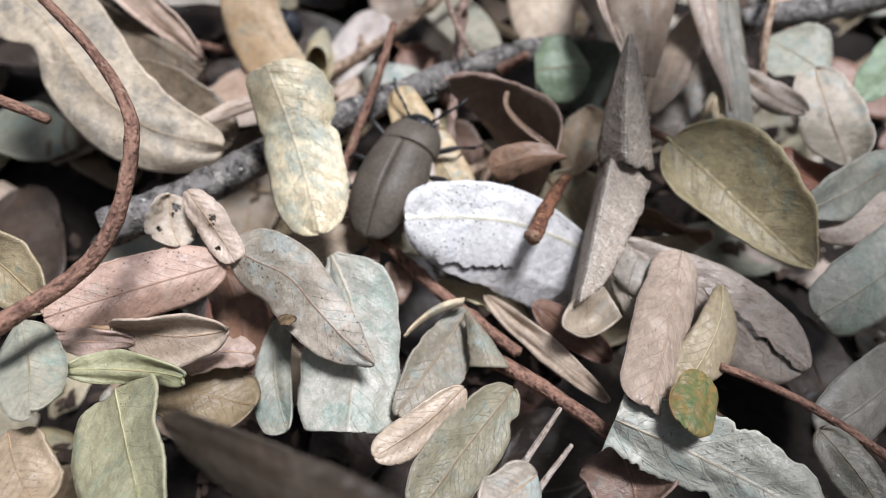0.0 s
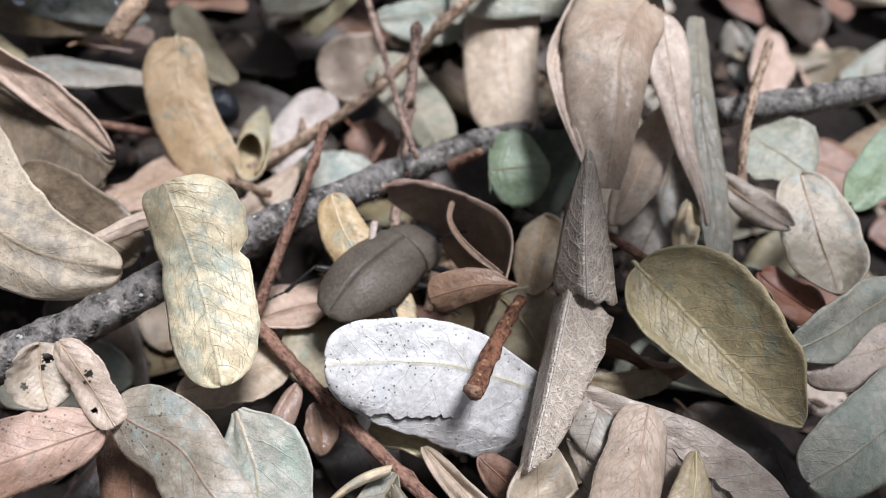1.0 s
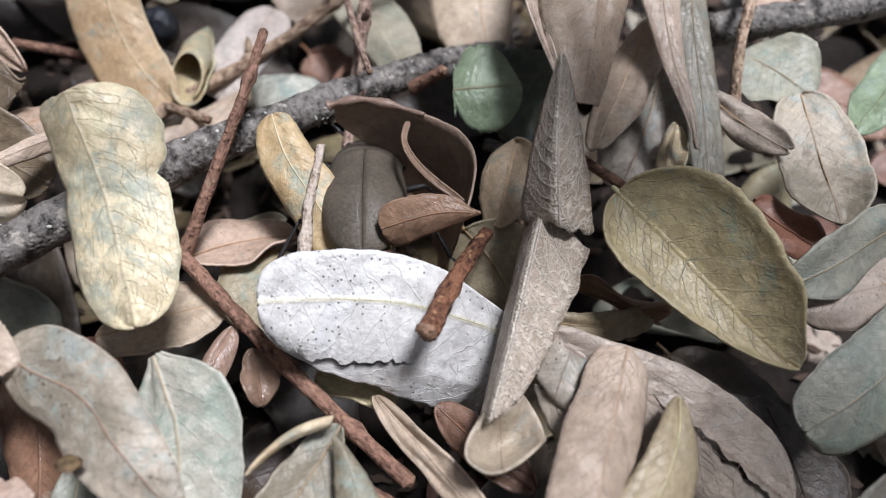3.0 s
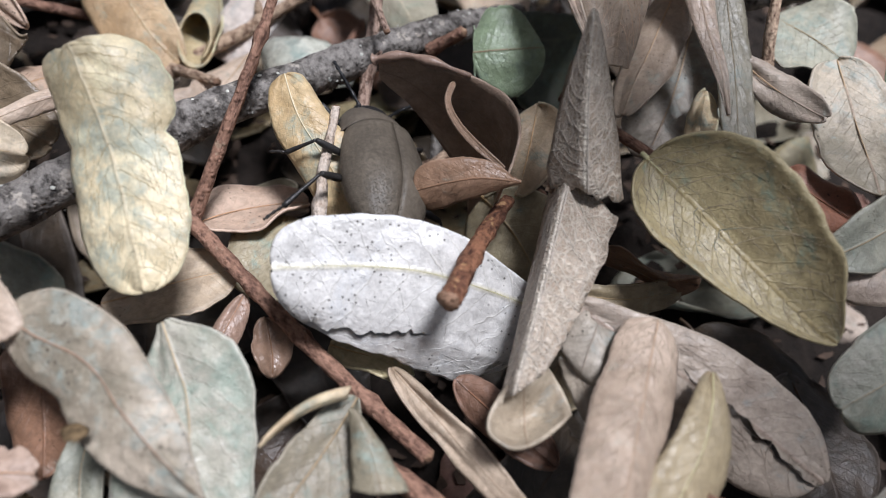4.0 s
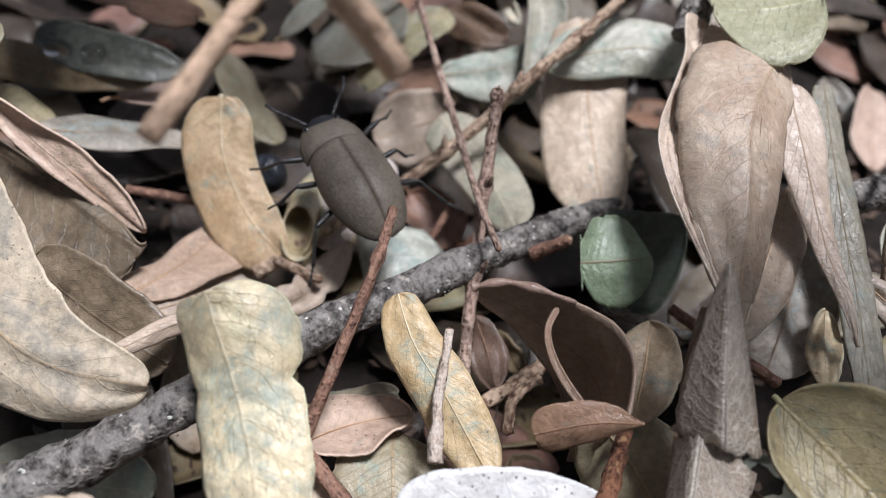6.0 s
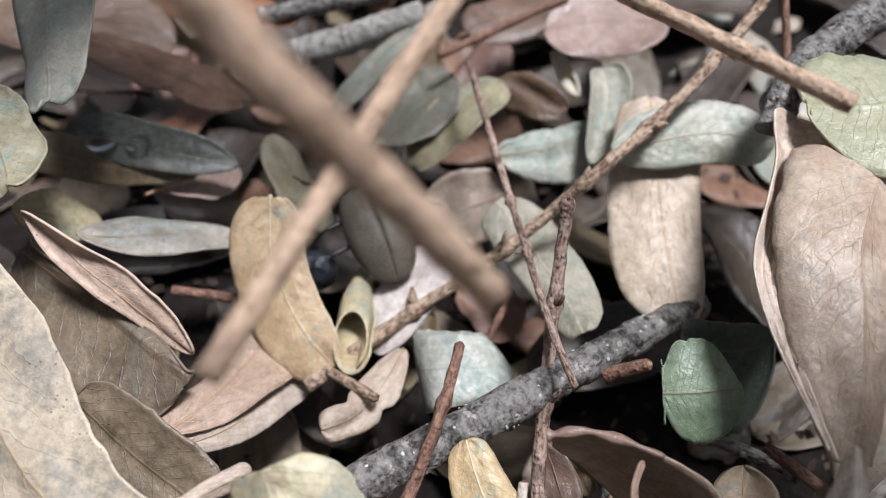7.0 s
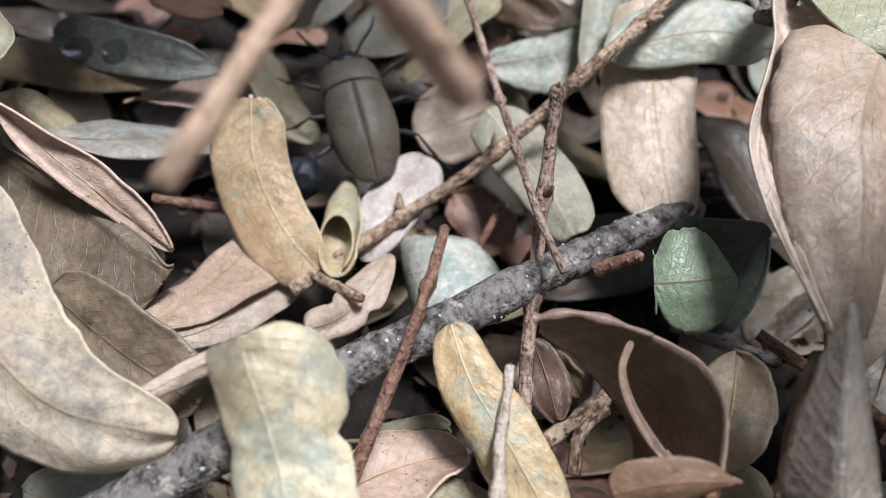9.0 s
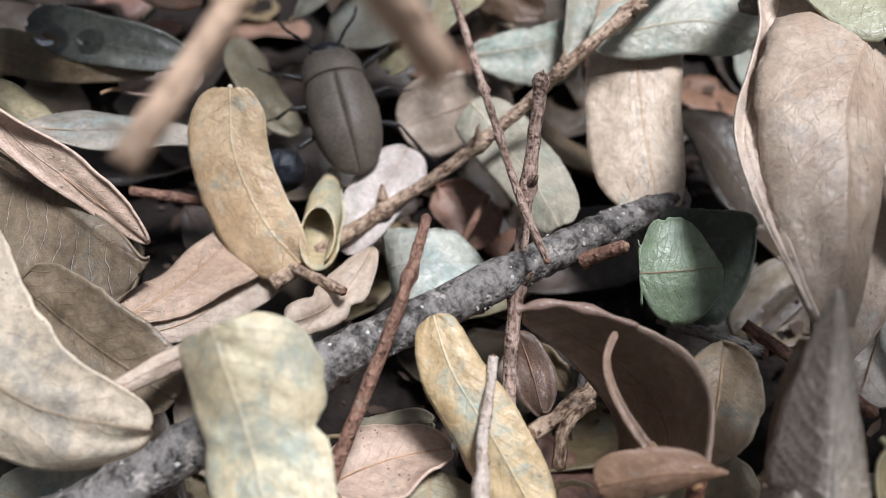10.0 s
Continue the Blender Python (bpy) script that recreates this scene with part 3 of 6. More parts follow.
def blade(label, material, spine, left, right, cup=0.0, lift=(0.0, 0.0), twist=0.0, wave=0.4, thick=0.26, nu=44, nv=20, rib=None, stalk=0.0, notch=(), tear=0.0,
          crack=None, fold=None, holes=(), roll=(0.0, 0.0), bumps=1.0, under=None, name="leaf", seed=0, tips=(0.0, 0.0), blunt=(0.35, 0.35), veins=0):
    """A leaf whose midrib runs through the places of spine (mm), base to tip, with the half widths left and right of it (mm) at stations
    from end to end. cup: how far the halves turn up (radians), lift: slope of each half, roll: turned up margin of each half,
    notch: (u, side, depth, span), crack: (u from, u to, v there, v here, width, drop), fold: (v, slope) beyond which it falls away,
    tips: half width at the very base and tip, blunt: how full each end is, veins: raised side veins a side, holes: (u, v, radius in mm)."""
    line = smooth_line([Vector(p) for p in spine], 14)
    gone = [0.0]
    for a, b in zip(line, line[1:]):
        gone.append(gone[-1] + (b - a).length)
    length = gone[-1]
    origin = line[0].copy()
    left, right = (tips[0], *left, tips[1]), (tips[0], *right, tips[1])
    widest = max(max(left), max(right))

    def at(u):
        d = u * length
        i = max(k for k in range(len(gone) - 1) if gone[k] <= d + 1e-9)
        f = (d - gone[i]) / max(1e-6, gone[i + 1] - gone[i])
        return line[i].lerp(line[i + 1], min(1.0, f))

    rows, uvs, mids, ups, gaps = [], [], [], [], set()
    jc = nv // 2
    for i in range(nu):
        u = 0.5 - 0.5 * math.cos(math.pi * (0.012 + 0.976 * i / (nu - 1)))
        p = at(u)
        ahead = (at(min(1.0, u + 0.03)) - at(max(0.0, u - 0.03))).normalized()
        side = FACING.cross(ahead).normalized()
        up = ahead.cross(side).normalized()
        turn = twist * (u - 0.5)
        side, up = side * math.cos(turn) + up * math.sin(turn), up * math.cos(turn) - side * math.sin(turn)
        full = 0.5 * (2 * u) ** (1 / (1 + blunt[0])) if u < 0.5 else 1 - 0.5 * (2 - 2 * u) ** (1 / (1 + blunt[1]))
        row, uvl = [], []
        for j in range(nv):
            v = 1 - 2 * j / (nv - 1)
            if crack:
                cu = (u - crack[0]) / (crack[1] - crack[0])
                jag = crack[2] + (crack[3] - crack[2]) * min(1.0, max(0.0, cu)) + 0.08 * noise.noise(Vector((u * 22.0, seed, 0.3))) + 0.05 * noise.noise(Vector((u * 64.0, seed, 0.3)))
                slit = crack[4] * max(0.03, math.sin(math.pi * min(1.0, max(0.0, cu))) ** 0.6 * (0.6 + 0.8 * abs(noise.noise(Vector((u * 31.0, seed, 5.3))))))
                v = 1 - (1 - min(0.97, jag + slit)) * j / jc if j <= jc else jag - slit - (jag - slit + 1) * (j - jc - 1) / (nv - 2 - jc)
                if 0 < cu < 1:
                    gaps.add((i, jc))
            half = across_ends(left if v > 0 else right, full)
            for nu0, sgn, deep, span in notch:
                if sgn * v > 0:
                    half *= 1 - deep * math.exp(-((u - nu0) / span) ** 2)
            if tear:
                half *= 1 - tear * max(0.0, noise.noise(Vector((u * 9.0, 3.0 + seed, (1 if v > 0 else 7)))) + 0.7 * abs(noise.noise(Vector((u * 21.0, 5.0 + seed, (1 if v > 0 else 7))))))
            half *= 1 + 0.05 * noise.noise(Vector((u * 6.0, seed * 1.7, 2.0 if v > 0 else 9.0))) + 0.035 * noise.noise(Vector((u * 19.0, seed * 2.3, 4.0 if v > 0 else 8.0)))
            ang = cup * abs(v) + 1e-5
            flat = half * abs(v) * math.sin(ang) / ang
            rise = half * abs(v) * ((1 - math.cos(ang)) / ang + lift[0 if v > 0 else 1])
            rise += wave * abs(v) ** 1.4 * 0.6 * math.sin(u * 6.5 + seed + (1.9 if v > 0 else 0))
            rise += wave * noise.noise(Vector((u * length * 0.16, v * 1.9, seed * 3.3 + 0.5)))
            rise += bumps * 0.10 * noise.noise(Vector((u * length * 0.55, v * half * 0.55, seed * 1.3)))
            # the blade swells a little between its side veins
            rise += bumps * 0.05 * math.cos(2 * math.pi * (u * 9.0 - abs(v) * 2.2)) * min(1.0, 4 * abs(v)) * (1 - abs(v))
            rise += half * roll[0 if v > 0 else 1] * max(0.0, abs(v) - 0.78) * (0.7 + 0.6 * noise.noise(Vector((u * 3.5, seed * 1.1, 1.0 if v > 0 else 6.0))))
            if crack and j <= jc:
                rise -= crack[5] * min(1.0, max(0.0, cu * 4)) * min(1.0, max(0.0, (1.3 - cu) * 4))
            if fold and v > fold[0]:
                rise -= (v - fold[0]) * half * fold[1]
            for hu, hv, hr in holes:
                if math.hypot((u - hu) * length, (v - hv) * half) < hr * (1 + 0.6 * noise.noise(Vector((u * 40, v * 14, seed)))):
                    gaps.add((i, j))
            row.append((p - origin + side * math.copysign(flat, v) + up * rise) * MM)
            uvl.append((u, 0.5 + 0.5 * v * half / widest))
        rows.append(row)
        uvs.append(uvl)
        base = wave * noise.noise(Vector((u * length * 0.16, 0, seed * 3.3 + 0.5))) + bumps * 0.10 * noise.noise(Vector((u * length * 0.55, 0, seed * 1.3)))
        mids.append((p - origin) + up * base)
        ups.append(up)
    bm = bmesh.new()
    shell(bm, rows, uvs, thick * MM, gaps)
    ob = part(name, bm, material)
    ob.location = origin * MM
    if under:
        ob.parent = under
        ob.location = origin * MM - under.location
        ob["label"] = label
    else:
        tagged(ob, label, "leaf")
    if rib is not False:
        bm = bmesh.new()
        k = nu - 6
        tube(bm, [(mids[i] + ups[i] * thick * 0.40) * MM for i in range(k)], [(0.085 - 0.06 * i / k) * MM for i in range(k)], 7, 0.2, seed)
        part("midrib", bm, rib or RIBS[material.name], ob)
    if veins:
        vein_net(ob, rows, thick, material, veins, seed=seed)
    if stalk:
        bm = bmesh.new()
        d = (line[1] - line[0]).normalized()
        pts = smooth_line([(0, 0, 0), -d * stalk * 0.5 + FACING * stalk * 0.12, -d * stalk], 4)
        tube(bm, [Vector(a) * MM for a in pts], [(0.32 - 0.08 * i / len(pts)) * MM for i in range(len(pts))], 7, 0.2, seed)
        part("stalk", bm, rib or RIBS[material.name], ob)
    return ob


CAMO = leaf_material("green and orange spotted leaf", (0.40, 0.28, 0.13), (0.32, 0.21, 0.10), (0.30, 0.22, 0.12), (0.085, 0.135, 0.055), 1.2, 0.3, 0.5)
LICHEN = plain_material("pale grey lichen", (0.55, 0.55, 0.50), 0.85, 0.2, 1500.0, 0.0002, 0.25)
RIB_ORANGE = plain_material("orange leaf rib", (0.52, 0.32, 0.17), 0.55, 0.35, 900.0, 0.0001, 0.2)
RIB_BROWN = plain_material("reddish brown leaf rib", (0.30, 0.19, 0.125), 0.55, 0.35, 900.0, 0.0001, 0.2)
RIB_TAN = plain_material("tan leaf rib", (0.46, 0.33, 0.23), 0.55, 0.35, 900.0, 0.0001, 0.2)
RIB_GREY = plain_material("pale grey leaf rib", (0.55, 0.485, 0.415), 0.6, 0.35, 900.0, 0.0001, 0.2)
RIB_PALE = plain_material("pale leaf rib", (0.70, 0.62, 0.44), 0.55, 0.35, 900.0, 0.0001, 0.2)
RIB_OLIVE = plain_material("olive leaf rib", (0.56, 0.52, 0.30), 0.55, 0.35, 900.0, 0.0001, 0.2)


def twig(label, material, points, r0, r1, rough=0.25, seed=0, nodes=(), node_size=1.5, sides=11, name="twig", category="twig", end=True, steps=12, lichen=0, bud=False):
    """A twig through points (mm), thick r0 to r1; nodes: shares of the length with a swollen joint, bud: a dry bud at each,
    lichen: how many pale crusts."""
    origin = Vector(points[0])
    line = smooth_line([Vector(p) - origin for p in points], steps)
    n = len(line)
    total = sum((b - a).length for a, b in zip(line, line[1:]))
    radii = []
    for i in range(n):
        t = i / (n - 1)
        r = r0 + (r1 - r0) * t
        for s in nodes:
            r *= 1 + (node_size - 1) * math.exp(-(((t - s) * total / (1.1 * r0)) ** 2))
        radii.append(r * MM)
    bm = bmesh.new()
    tube(bm, [p * MM for p in line], radii, sides, rough * 1.05, seed)
    ob = part(name, bm, material)
    ob.location = origin * MM
    tagged(ob, label, category)
    if end:
        bm = bmesh.new()
        d = (line[-1] - line[-2]).normalized()
        tube(bm, [(line[-1] + d * k) * MM for k in (-0.05, 0.12 * r1, 0.5 * r1)], [r1 * f * MM for f in (0.97, 0.86, 0.35)], sides, 0.45, seed + 5)
        part("broken_end", bm, RAW_WOOD, ob, "splintered paler broken end")
    rnd = random.Random(seed + 40)
    if bud:
        for s in nodes:
            k = min(n - 2, int(s * (n - 1)))
            d = (line[k + 1] - line[k]).normalized()
            out = (d.orthogonal().normalized() + d * 0.9 + Vector((rnd.uniform(-0.8, 0.8), rnd.uniform(-0.8, 0.8), 0.5))).normalized()
            r = radii[k] / MM
            bm = bmesh.new()
            tube(bm, [(line[k] + out * r * f) * MM for f in (0.5, 1.2, 1.9, 2.5)], [r * f * MM for f in (0.42, 0.5, 0.34, 0.1)], 7, 0.4, seed)
            part("bud", bm, material, ob)
    if lichen:
        bm = bmesh.new()
        for _ in range(lichen):
            k = rnd.randrange(2, n - 2)
            d = (line[k + 1] - line[k]).normalized()
            a = d.orthogonal().normalized()
            w = rnd.uniform(0, 6.28)
            o = a * math.cos(w) + d.cross(a) * math.sin(w)
            size = rnd.uniform(0.07, 0.26)
            spot = line[k] + d * rnd.uniform(-1, 1) + o * (radii[k] / MM * 1.02)
            ring = [bm.verts.new((spot + (d * math.cos(q) + d.cross(o) * math.sin(q)) * size * rnd.uniform(0.7, 1.3)) * MM) for q in (0, 1.05, 2.1, 3.14, 4.2, 5.2)]
            peak = bm.verts.new((spot + o * 0.16) * MM)
            for a, b in zip(ring, ring[1:] + ring[:1]):
                bm.faces.new((a, b, peak))
        part("lichen", bm, LICHEN, ob, "pale grey lichen flecks")
    return ob


def sheet(name, label, material, net, under=None, thick=0.26, nu=26, nv=16, wave=0.12, ragged=0.0, seed=0, category="leaf", rib=False, crease=False):
    """A thin curved piece of leaf through a net of three by three places (mm), rows from base to tip; crease: sharply folded along the middle."""
    pts = [[Vector(p) for p in row] for row in net]
    origin = pts[0][1].copy()

    def weights(t):
        return (2 * (t - 0.5) * (t - 1), -4 * t * (t - 1), 2 * t * (t - 0.5))

    rows, uvs = [], []
    for i in range(nu):
        u = i / (nu - 1)
        line, uvl = [], []
        for j in range(nv):
            v = j / (nv - 1)
            uu = u
            if ragged:
                edge = ragged * noise.noise(Vector((v * 7.0, seed * 2.1, 0.7)))
                uu = u + (1 - u) ** 3 * edge
                v2 = v + (abs(2 * v - 1) ** 3) * 0.5 * ragged * noise.noise(Vector((u * 8.0, seed * 1.3, v * 2)))
            else:
                v2 = v
            a, b = weights(uu), weights(v2)
            if crease:
                b = (1 - 2 * v2, 2 * v2, 0) if v2 < 0.5 else (0, 2 - 2 * v2, 2 * v2 - 1)
            p = Vector((0, 0, 0))
            for r in range(3):
                for c in range(3):
                    p += pts[r][c] * (a[r] * b[c])
            p += Vector((0, -0.4, 0.8)) * wave * noise.noise(p * 0.45 + Vector((seed, 0, 0)))
            line.append((p - origin) * MM)
            uvl.append((u, v))
        rows.append(line)
        uvs.append(uvl)
    bm = bmesh.new()
    shell(bm, rows, uvs, thick * MM)
    ob = part(name, bm, material)
    ob.location = origin * MM
    if rib:
        bm = bmesh.new()
        tube(bm, [row[nv // 2] + Vector((0, -0.45, 0.85)) * thick * 0.6 * MM for row in rows[:-1]], [(0.09 - 0.05 * i / nu) * MM for i in range(nu - 1)], 6, 0.2, seed)
        part("midrib", bm, RIB_GREY, ob, "pale raised midrib")
        vein_net(ob, rows, thick, RIB_GREY, 8, 0.2, 0.062, seed)
    if under:
        ob.parent = under
        ob.location = origin * MM - under.location
        ob["label"] = label
    else:
        tagged(ob, label, category)
    return ob


def funnel_wall(label, material, rim, foot, low, share, thick=0.26):
    """A leaf curled into an open funnel: its rim runs through the given places (mm), the wall narrows to share of that round the foot."""
    line = smooth_line([Vector(p) for p in rim], 8)
    rows, uvs = [], []
    n = len(line)
    for j, p in enumerate(line):
        v = j / (n - 1)
        out = Vector((p.x - foot[0], p.y - foot[1], 0))
        top = p.z + 0.25 * noise.noise(Vector((v * 9.0, 3.3, 0))) + 0.15 * noise.noise(Vector((v * 24.0, 1.3, 0)))
        row, uvl = [], []
        for i in range(17):
            u = i / 16
            k = share + (1 - share) * u ** 0.6 + 0.03 * noise.noise(Vector((v * 4, u * 3, 9.0)))
            floor = low + (top - low) * 0.86 * max(0.0, 1 - v / 0.56)
            k = k + (1 - k) * max(0.0, 1 - v / 0.56)
            row.append(Vector((foot[0] + out.x * k, foot[1] + out.y * k, floor + (top - floor) * u)) * MM)
            uvl.append((v, u))
        rows.append(row)
        uvs.append(uvl)
    bm = bmesh.new()
    shell(bm, rows, uvs, thick * MM)
    ob = part("leaf", bm, material)
    return tagged(ob, label, "leaf")


def cone_leaf(label, material, base, mouth, r0, r1, turn=300, start=0):
    """A small leaf rolled into a cone from a narrow base to an open mouth (mm)."""
    base, mouth = Vector(base), Vector(mouth)
    d = (mouth - base).normalized()
    a = d.cross(Vector((0, 0, 1))).normalized()
    b = a.cross(d)
    rows, uvs = [], []
    for i in range(16):
        u = i / 15
        row, uvl = [], []
        for j in range(26):
            v = j / 25
            w = radians(start + turn * v)
            r = (r0 + (r1 - r0) * min(1.0, u * 1.7) ** 0.8) * (1 - 0.3 * v) * (1 + 0.08 * noise.noise(Vector((u * 3, v * 4, 2.0))))
            q = base + d * ((mouth - base).length * u * (1 - 0.2 * math.sin(w))) + (a * math.cos(w) + b * math.sin(w)) * r
            row.append((q - base) * MM)
            uvl.append((u, v))
        rows.append(row)
        uvs.append(uvl)
    bm = bmesh.new()
    shell(bm, rows, uvs, 0.24 * MM)
    ob = part("leaf", bm, material)
    ob.location = base * MM
    return tagged(ob, label, "leaf")


def shrub(label, spots):
    """An added branch out of view above the litter, with a leaf in the sun's way to shade each spot (mm)."""
    rnd = random.Random(31)
    root = new("shrub")
    root.location = Vector((150, -60, -20)) * MM
    tagged(root, label, "shrub")
    origin = Vector((150, -60, -20))
    to_sun = sun_from / sun_from.z
    trunk = smooth_line([(0, 0, 0), (-6, 40, 90), (-30, 100, 150), (-75, 150, 175), (-140, 185, 180), (-210, 215, 178)], 8)
    bm = bmesh.new()
    tube(bm, [Vector(p) * MM for p in trunk], [(3.2 - 2.4 * i / len(trunk)) * MM for i in range(len(trunk))], 9, 0.2)
    part("stem", bm, TWIG_RED, root)
    for x, y in spots:
        h = rnd.uniform(88, 112)
        mid = Vector((x, y, 0)) + to_sun * h - origin
        near = min(trunk, key=lambda p: (Vector(p) - mid).length)
        away = mid - Vector(near)
        aim = Vector((away.x, away.y, 0)).normalized() if away.length > 1 else Vector((1, 0, 0))
        half = rnd.uniform(11, 15)
        base, tip = mid - aim * half, mid + aim * half
        side = mid + Vector((-aim.y, aim.x, rnd.uniform(-0.3, 0.3))) * rnd.uniform(6.0, 8.5)
        bm = bmesh.new()
        line = smooth_line([near, (Vector(near) + base) / 2 + Vector((0, 0, 4)), base], 5)
        tube(bm, [Vector(p) * MM for p in line], [0.6 * MM] * len(line), 6, 0.2)
        part("side_twig", bm, TWIG_RED, root)
        leaf("dull green living leaf", GREEN, base + origin, tip + origin, side + origin, under=root, nu=16, nv=8, rib=False, seed=rnd.randrange(99))


def rolled_edge(under, points, radius=0.34):
    """The thin rolled margin of the curled leaf, seen edge on (mm)."""
    line = smooth_line([Vector(p) for p in points], 6)
    n = len(line)
    bm = bmesh.new()
    tube(bm, [p * MM for p in line], [radius * (1 + 0.3 * math.sin(i * 0.9)) * (1 - 0.7 * max(0.0, i / n - 0.6) / 0.4) * MM for i in range(n)], 8, 0.35, 4)
    part("rolled_edge", bm, PINKBROWN, under, "thin rolled pale edge")


# ---- ground and loose litter ----
def ground_z(x, y):
    """Height of the soil (mm): a hollow behind the stick, a rise towards the near side."""
    z = -17.0
    z -= 11.0
    z -= 8.0 * math.exp(-(((x - 44) / 16) ** 2 + ((y - 46) / 18) ** 2)) * math.exp(-(((x + 2) / 26) ** 2 + ((y - 106) / 20) ** 2))
    z += 8.0 * math.exp(-(((x + 34) / 24) ** 2 + ((y - 30) / 22) ** 2))
    z += 5.0 * math.exp(-(((x - 24) / 26) ** 2 + ((y - 22) / 16) ** 2))
    z += 8.0 * math.exp(-(((x + 58) / 22) ** 2 + ((y - 100) / 30) ** 2))
    z += 6.0 * math.exp(-(((x - 50) / 22) ** 2 + ((y - 85) / 40) ** 2))
    return z


def build_ground():
    n = 150
    t = np.linspace(-1, 1, n)
    xs = 130 * t + 60000 * np.abs(t) ** 30 * np.sign(t)
    ys = 90 + 140 * t + 60000 * np.abs(t) ** 30 * np.sign(t)
    verts, faces = [], []
    for y in ys:
        for x in xs:
            far = abs(x) > 400 or abs(y - 90) > 400
            z = -17.0 if far else ground_z(x, y) + 1.6 * noise.noise(Vector((x * 0.11, y * 0.11, 0))) + 0.7 * noise.noise(Vector((x * 0.5, y * 0.5, 3)))
            verts.append((x * MM, y * MM, z * MM))
    for j in range(n - 1):
        for i in range(n - 1):
            a = j * n + i
            faces.append((a, a + 1, a + n + 1, a + n))
    data = bpy.data.meshes.new("ground")
    data.from_pydata(verts, [], faces)
    data.materials.append(SOIL)
    data.polygons.foreach_set("use_smooth", [True] * len(data.polygons))
    tagged(new("ground", data), "dark damp soil under the leaf litter", "ground", kind="structure")


build_ground()


def scatter():
    """Loose leaves on the soil, below and around the larger ones; in the gaps their dark colours stand in for shade."""
    rnd = random.Random(5)
    kinds = []
    looks = [(TAN, "tan"), (PINK, "pinkish brown"), (OLIVE, "olive brown"), (DARKOLIVE, "dark olive"), (MOTTLED, "mottled grey"), (DARKLEAF_GAPSHADE, "dark brown"),
             (GREYTEAL, "grey green"), (PALEPINK, "pale pinkish"), (REDBROWN, "reddish brown"), (KHAKI, "khaki")]
    for k, (mat, word) in enumerate(looks):
        long, half = rnd.uniform(20, 30), rnd.uniform(4.5, 6.2)
        ob = leaf("%s dry leaf lying low in the litter" % word, mat, (0, 0, 0), (0, long, 0), (half, long / 2, 0), q=rnd.uniform(0.45, 0.62), p=rnd.uniform(0.9, 1.1),
                  cup=rnd.uniform(-0.6, 0.7), bend=rnd.uniform(-0.06, 0.08), wave=0.7, nu=14, nv=8, seed=200 + k, group="loose litter leaves")
        kinds.append(ob)
    # looks dark enough to hold the gaps' shade in their colour
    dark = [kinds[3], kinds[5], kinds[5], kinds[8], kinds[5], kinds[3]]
    spots = []
    for y in np.arange(-8, 215, 13.0):
        for x in np.arange(-120, 125, 14.0):
            spots.append((x + rnd.uniform(-6, 6), y + rnd.uniform(-6, 6)))
    rnd.shuffle(spots)
    first = list(kinds)
    spots = [(x, y) for x, y in spots if not (24 < x < 62 and 26 < y < 62) and not (4 < x < 16 and 66 < y < 82)]
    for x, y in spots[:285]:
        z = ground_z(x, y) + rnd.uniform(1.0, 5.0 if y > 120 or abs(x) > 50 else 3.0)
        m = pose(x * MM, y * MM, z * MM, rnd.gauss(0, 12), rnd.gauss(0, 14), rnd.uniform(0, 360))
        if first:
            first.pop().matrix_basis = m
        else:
            # shade painted by choice of colour: only dark leaves within this area
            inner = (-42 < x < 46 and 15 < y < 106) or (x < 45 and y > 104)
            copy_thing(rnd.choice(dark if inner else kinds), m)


scatter()

# leaves round the white leaf
blade("silvery white dry leaf with black specks and a long crack", SILVER, [(22.7, 54.3, -3.0), (19.2, 55.5, -0.0), (10.6, 56.1, 4.5), (4.0, 56.0, 6.0), (-4.1, 55.1, 7.0)], (8.8, 9.9, 9.3, 6.7, 3.0), (1.5, 2.2, 4.4, 4.5, 2.8), cup=-0.2, fold=(0.62, 0.35), crack=(0.44, 0.86, 0.58, 0.9, 0.03, 0.6), blunt=(0.2, 0.6), nu=90, nv=34, rib=RIB_OLIVE, tips=(3.0, 0.0), wave=0.35, veins=9, seed=1)
blade("large olive brown leaf with a straight midrib", OLIVE, [(30.6, 68.0, 7.5), (35.0, 62.4, 7.0), (38.9, 57.0, 6.5), (43.0, 52.5, 5.5), (45.7, 50.2, 5.0)], (3.3, 6.8, 6.8, 5.4, 2.5), (2.8, 5.4, 4.6, 2.9, 1.2), cup=0.55, lift=(0.3, 0.0), rib=RIB_OLIVE, nv=24, nu=54, roll=(0.3, 0.2), wave=0.3, stalk=0.8, blunt=(0.3, 0.0), veins=11, seed=2)
blade("cream yellow leaf with a waisted outline, patched with grey mould", CREAM, [(-21.7, 70.8, 17.0), (-20.5, 68.5, 15.5), (-19.0, 65.5, 13.5), (-17.7, 62.3, 11.8), (-16.1, 58.1, 10.0), (-14.0, 52.2, 7.5)], (4.3, 6.6, 5.6, 4.8, 3.0), (3.4, 3.9, 4.6, 5.1, 3.3), cup=-0.6, notch=((0.41, 1, 0.17, 0.035), (0.37, -1, 0.08, 0.05)), rib=RIB_PALE, nv=26, nu=60, tips=(1.6, 0.0), blunt=(0.5, 0.1), wave=0.45, bumps=2.2, veins=11, seed=3)
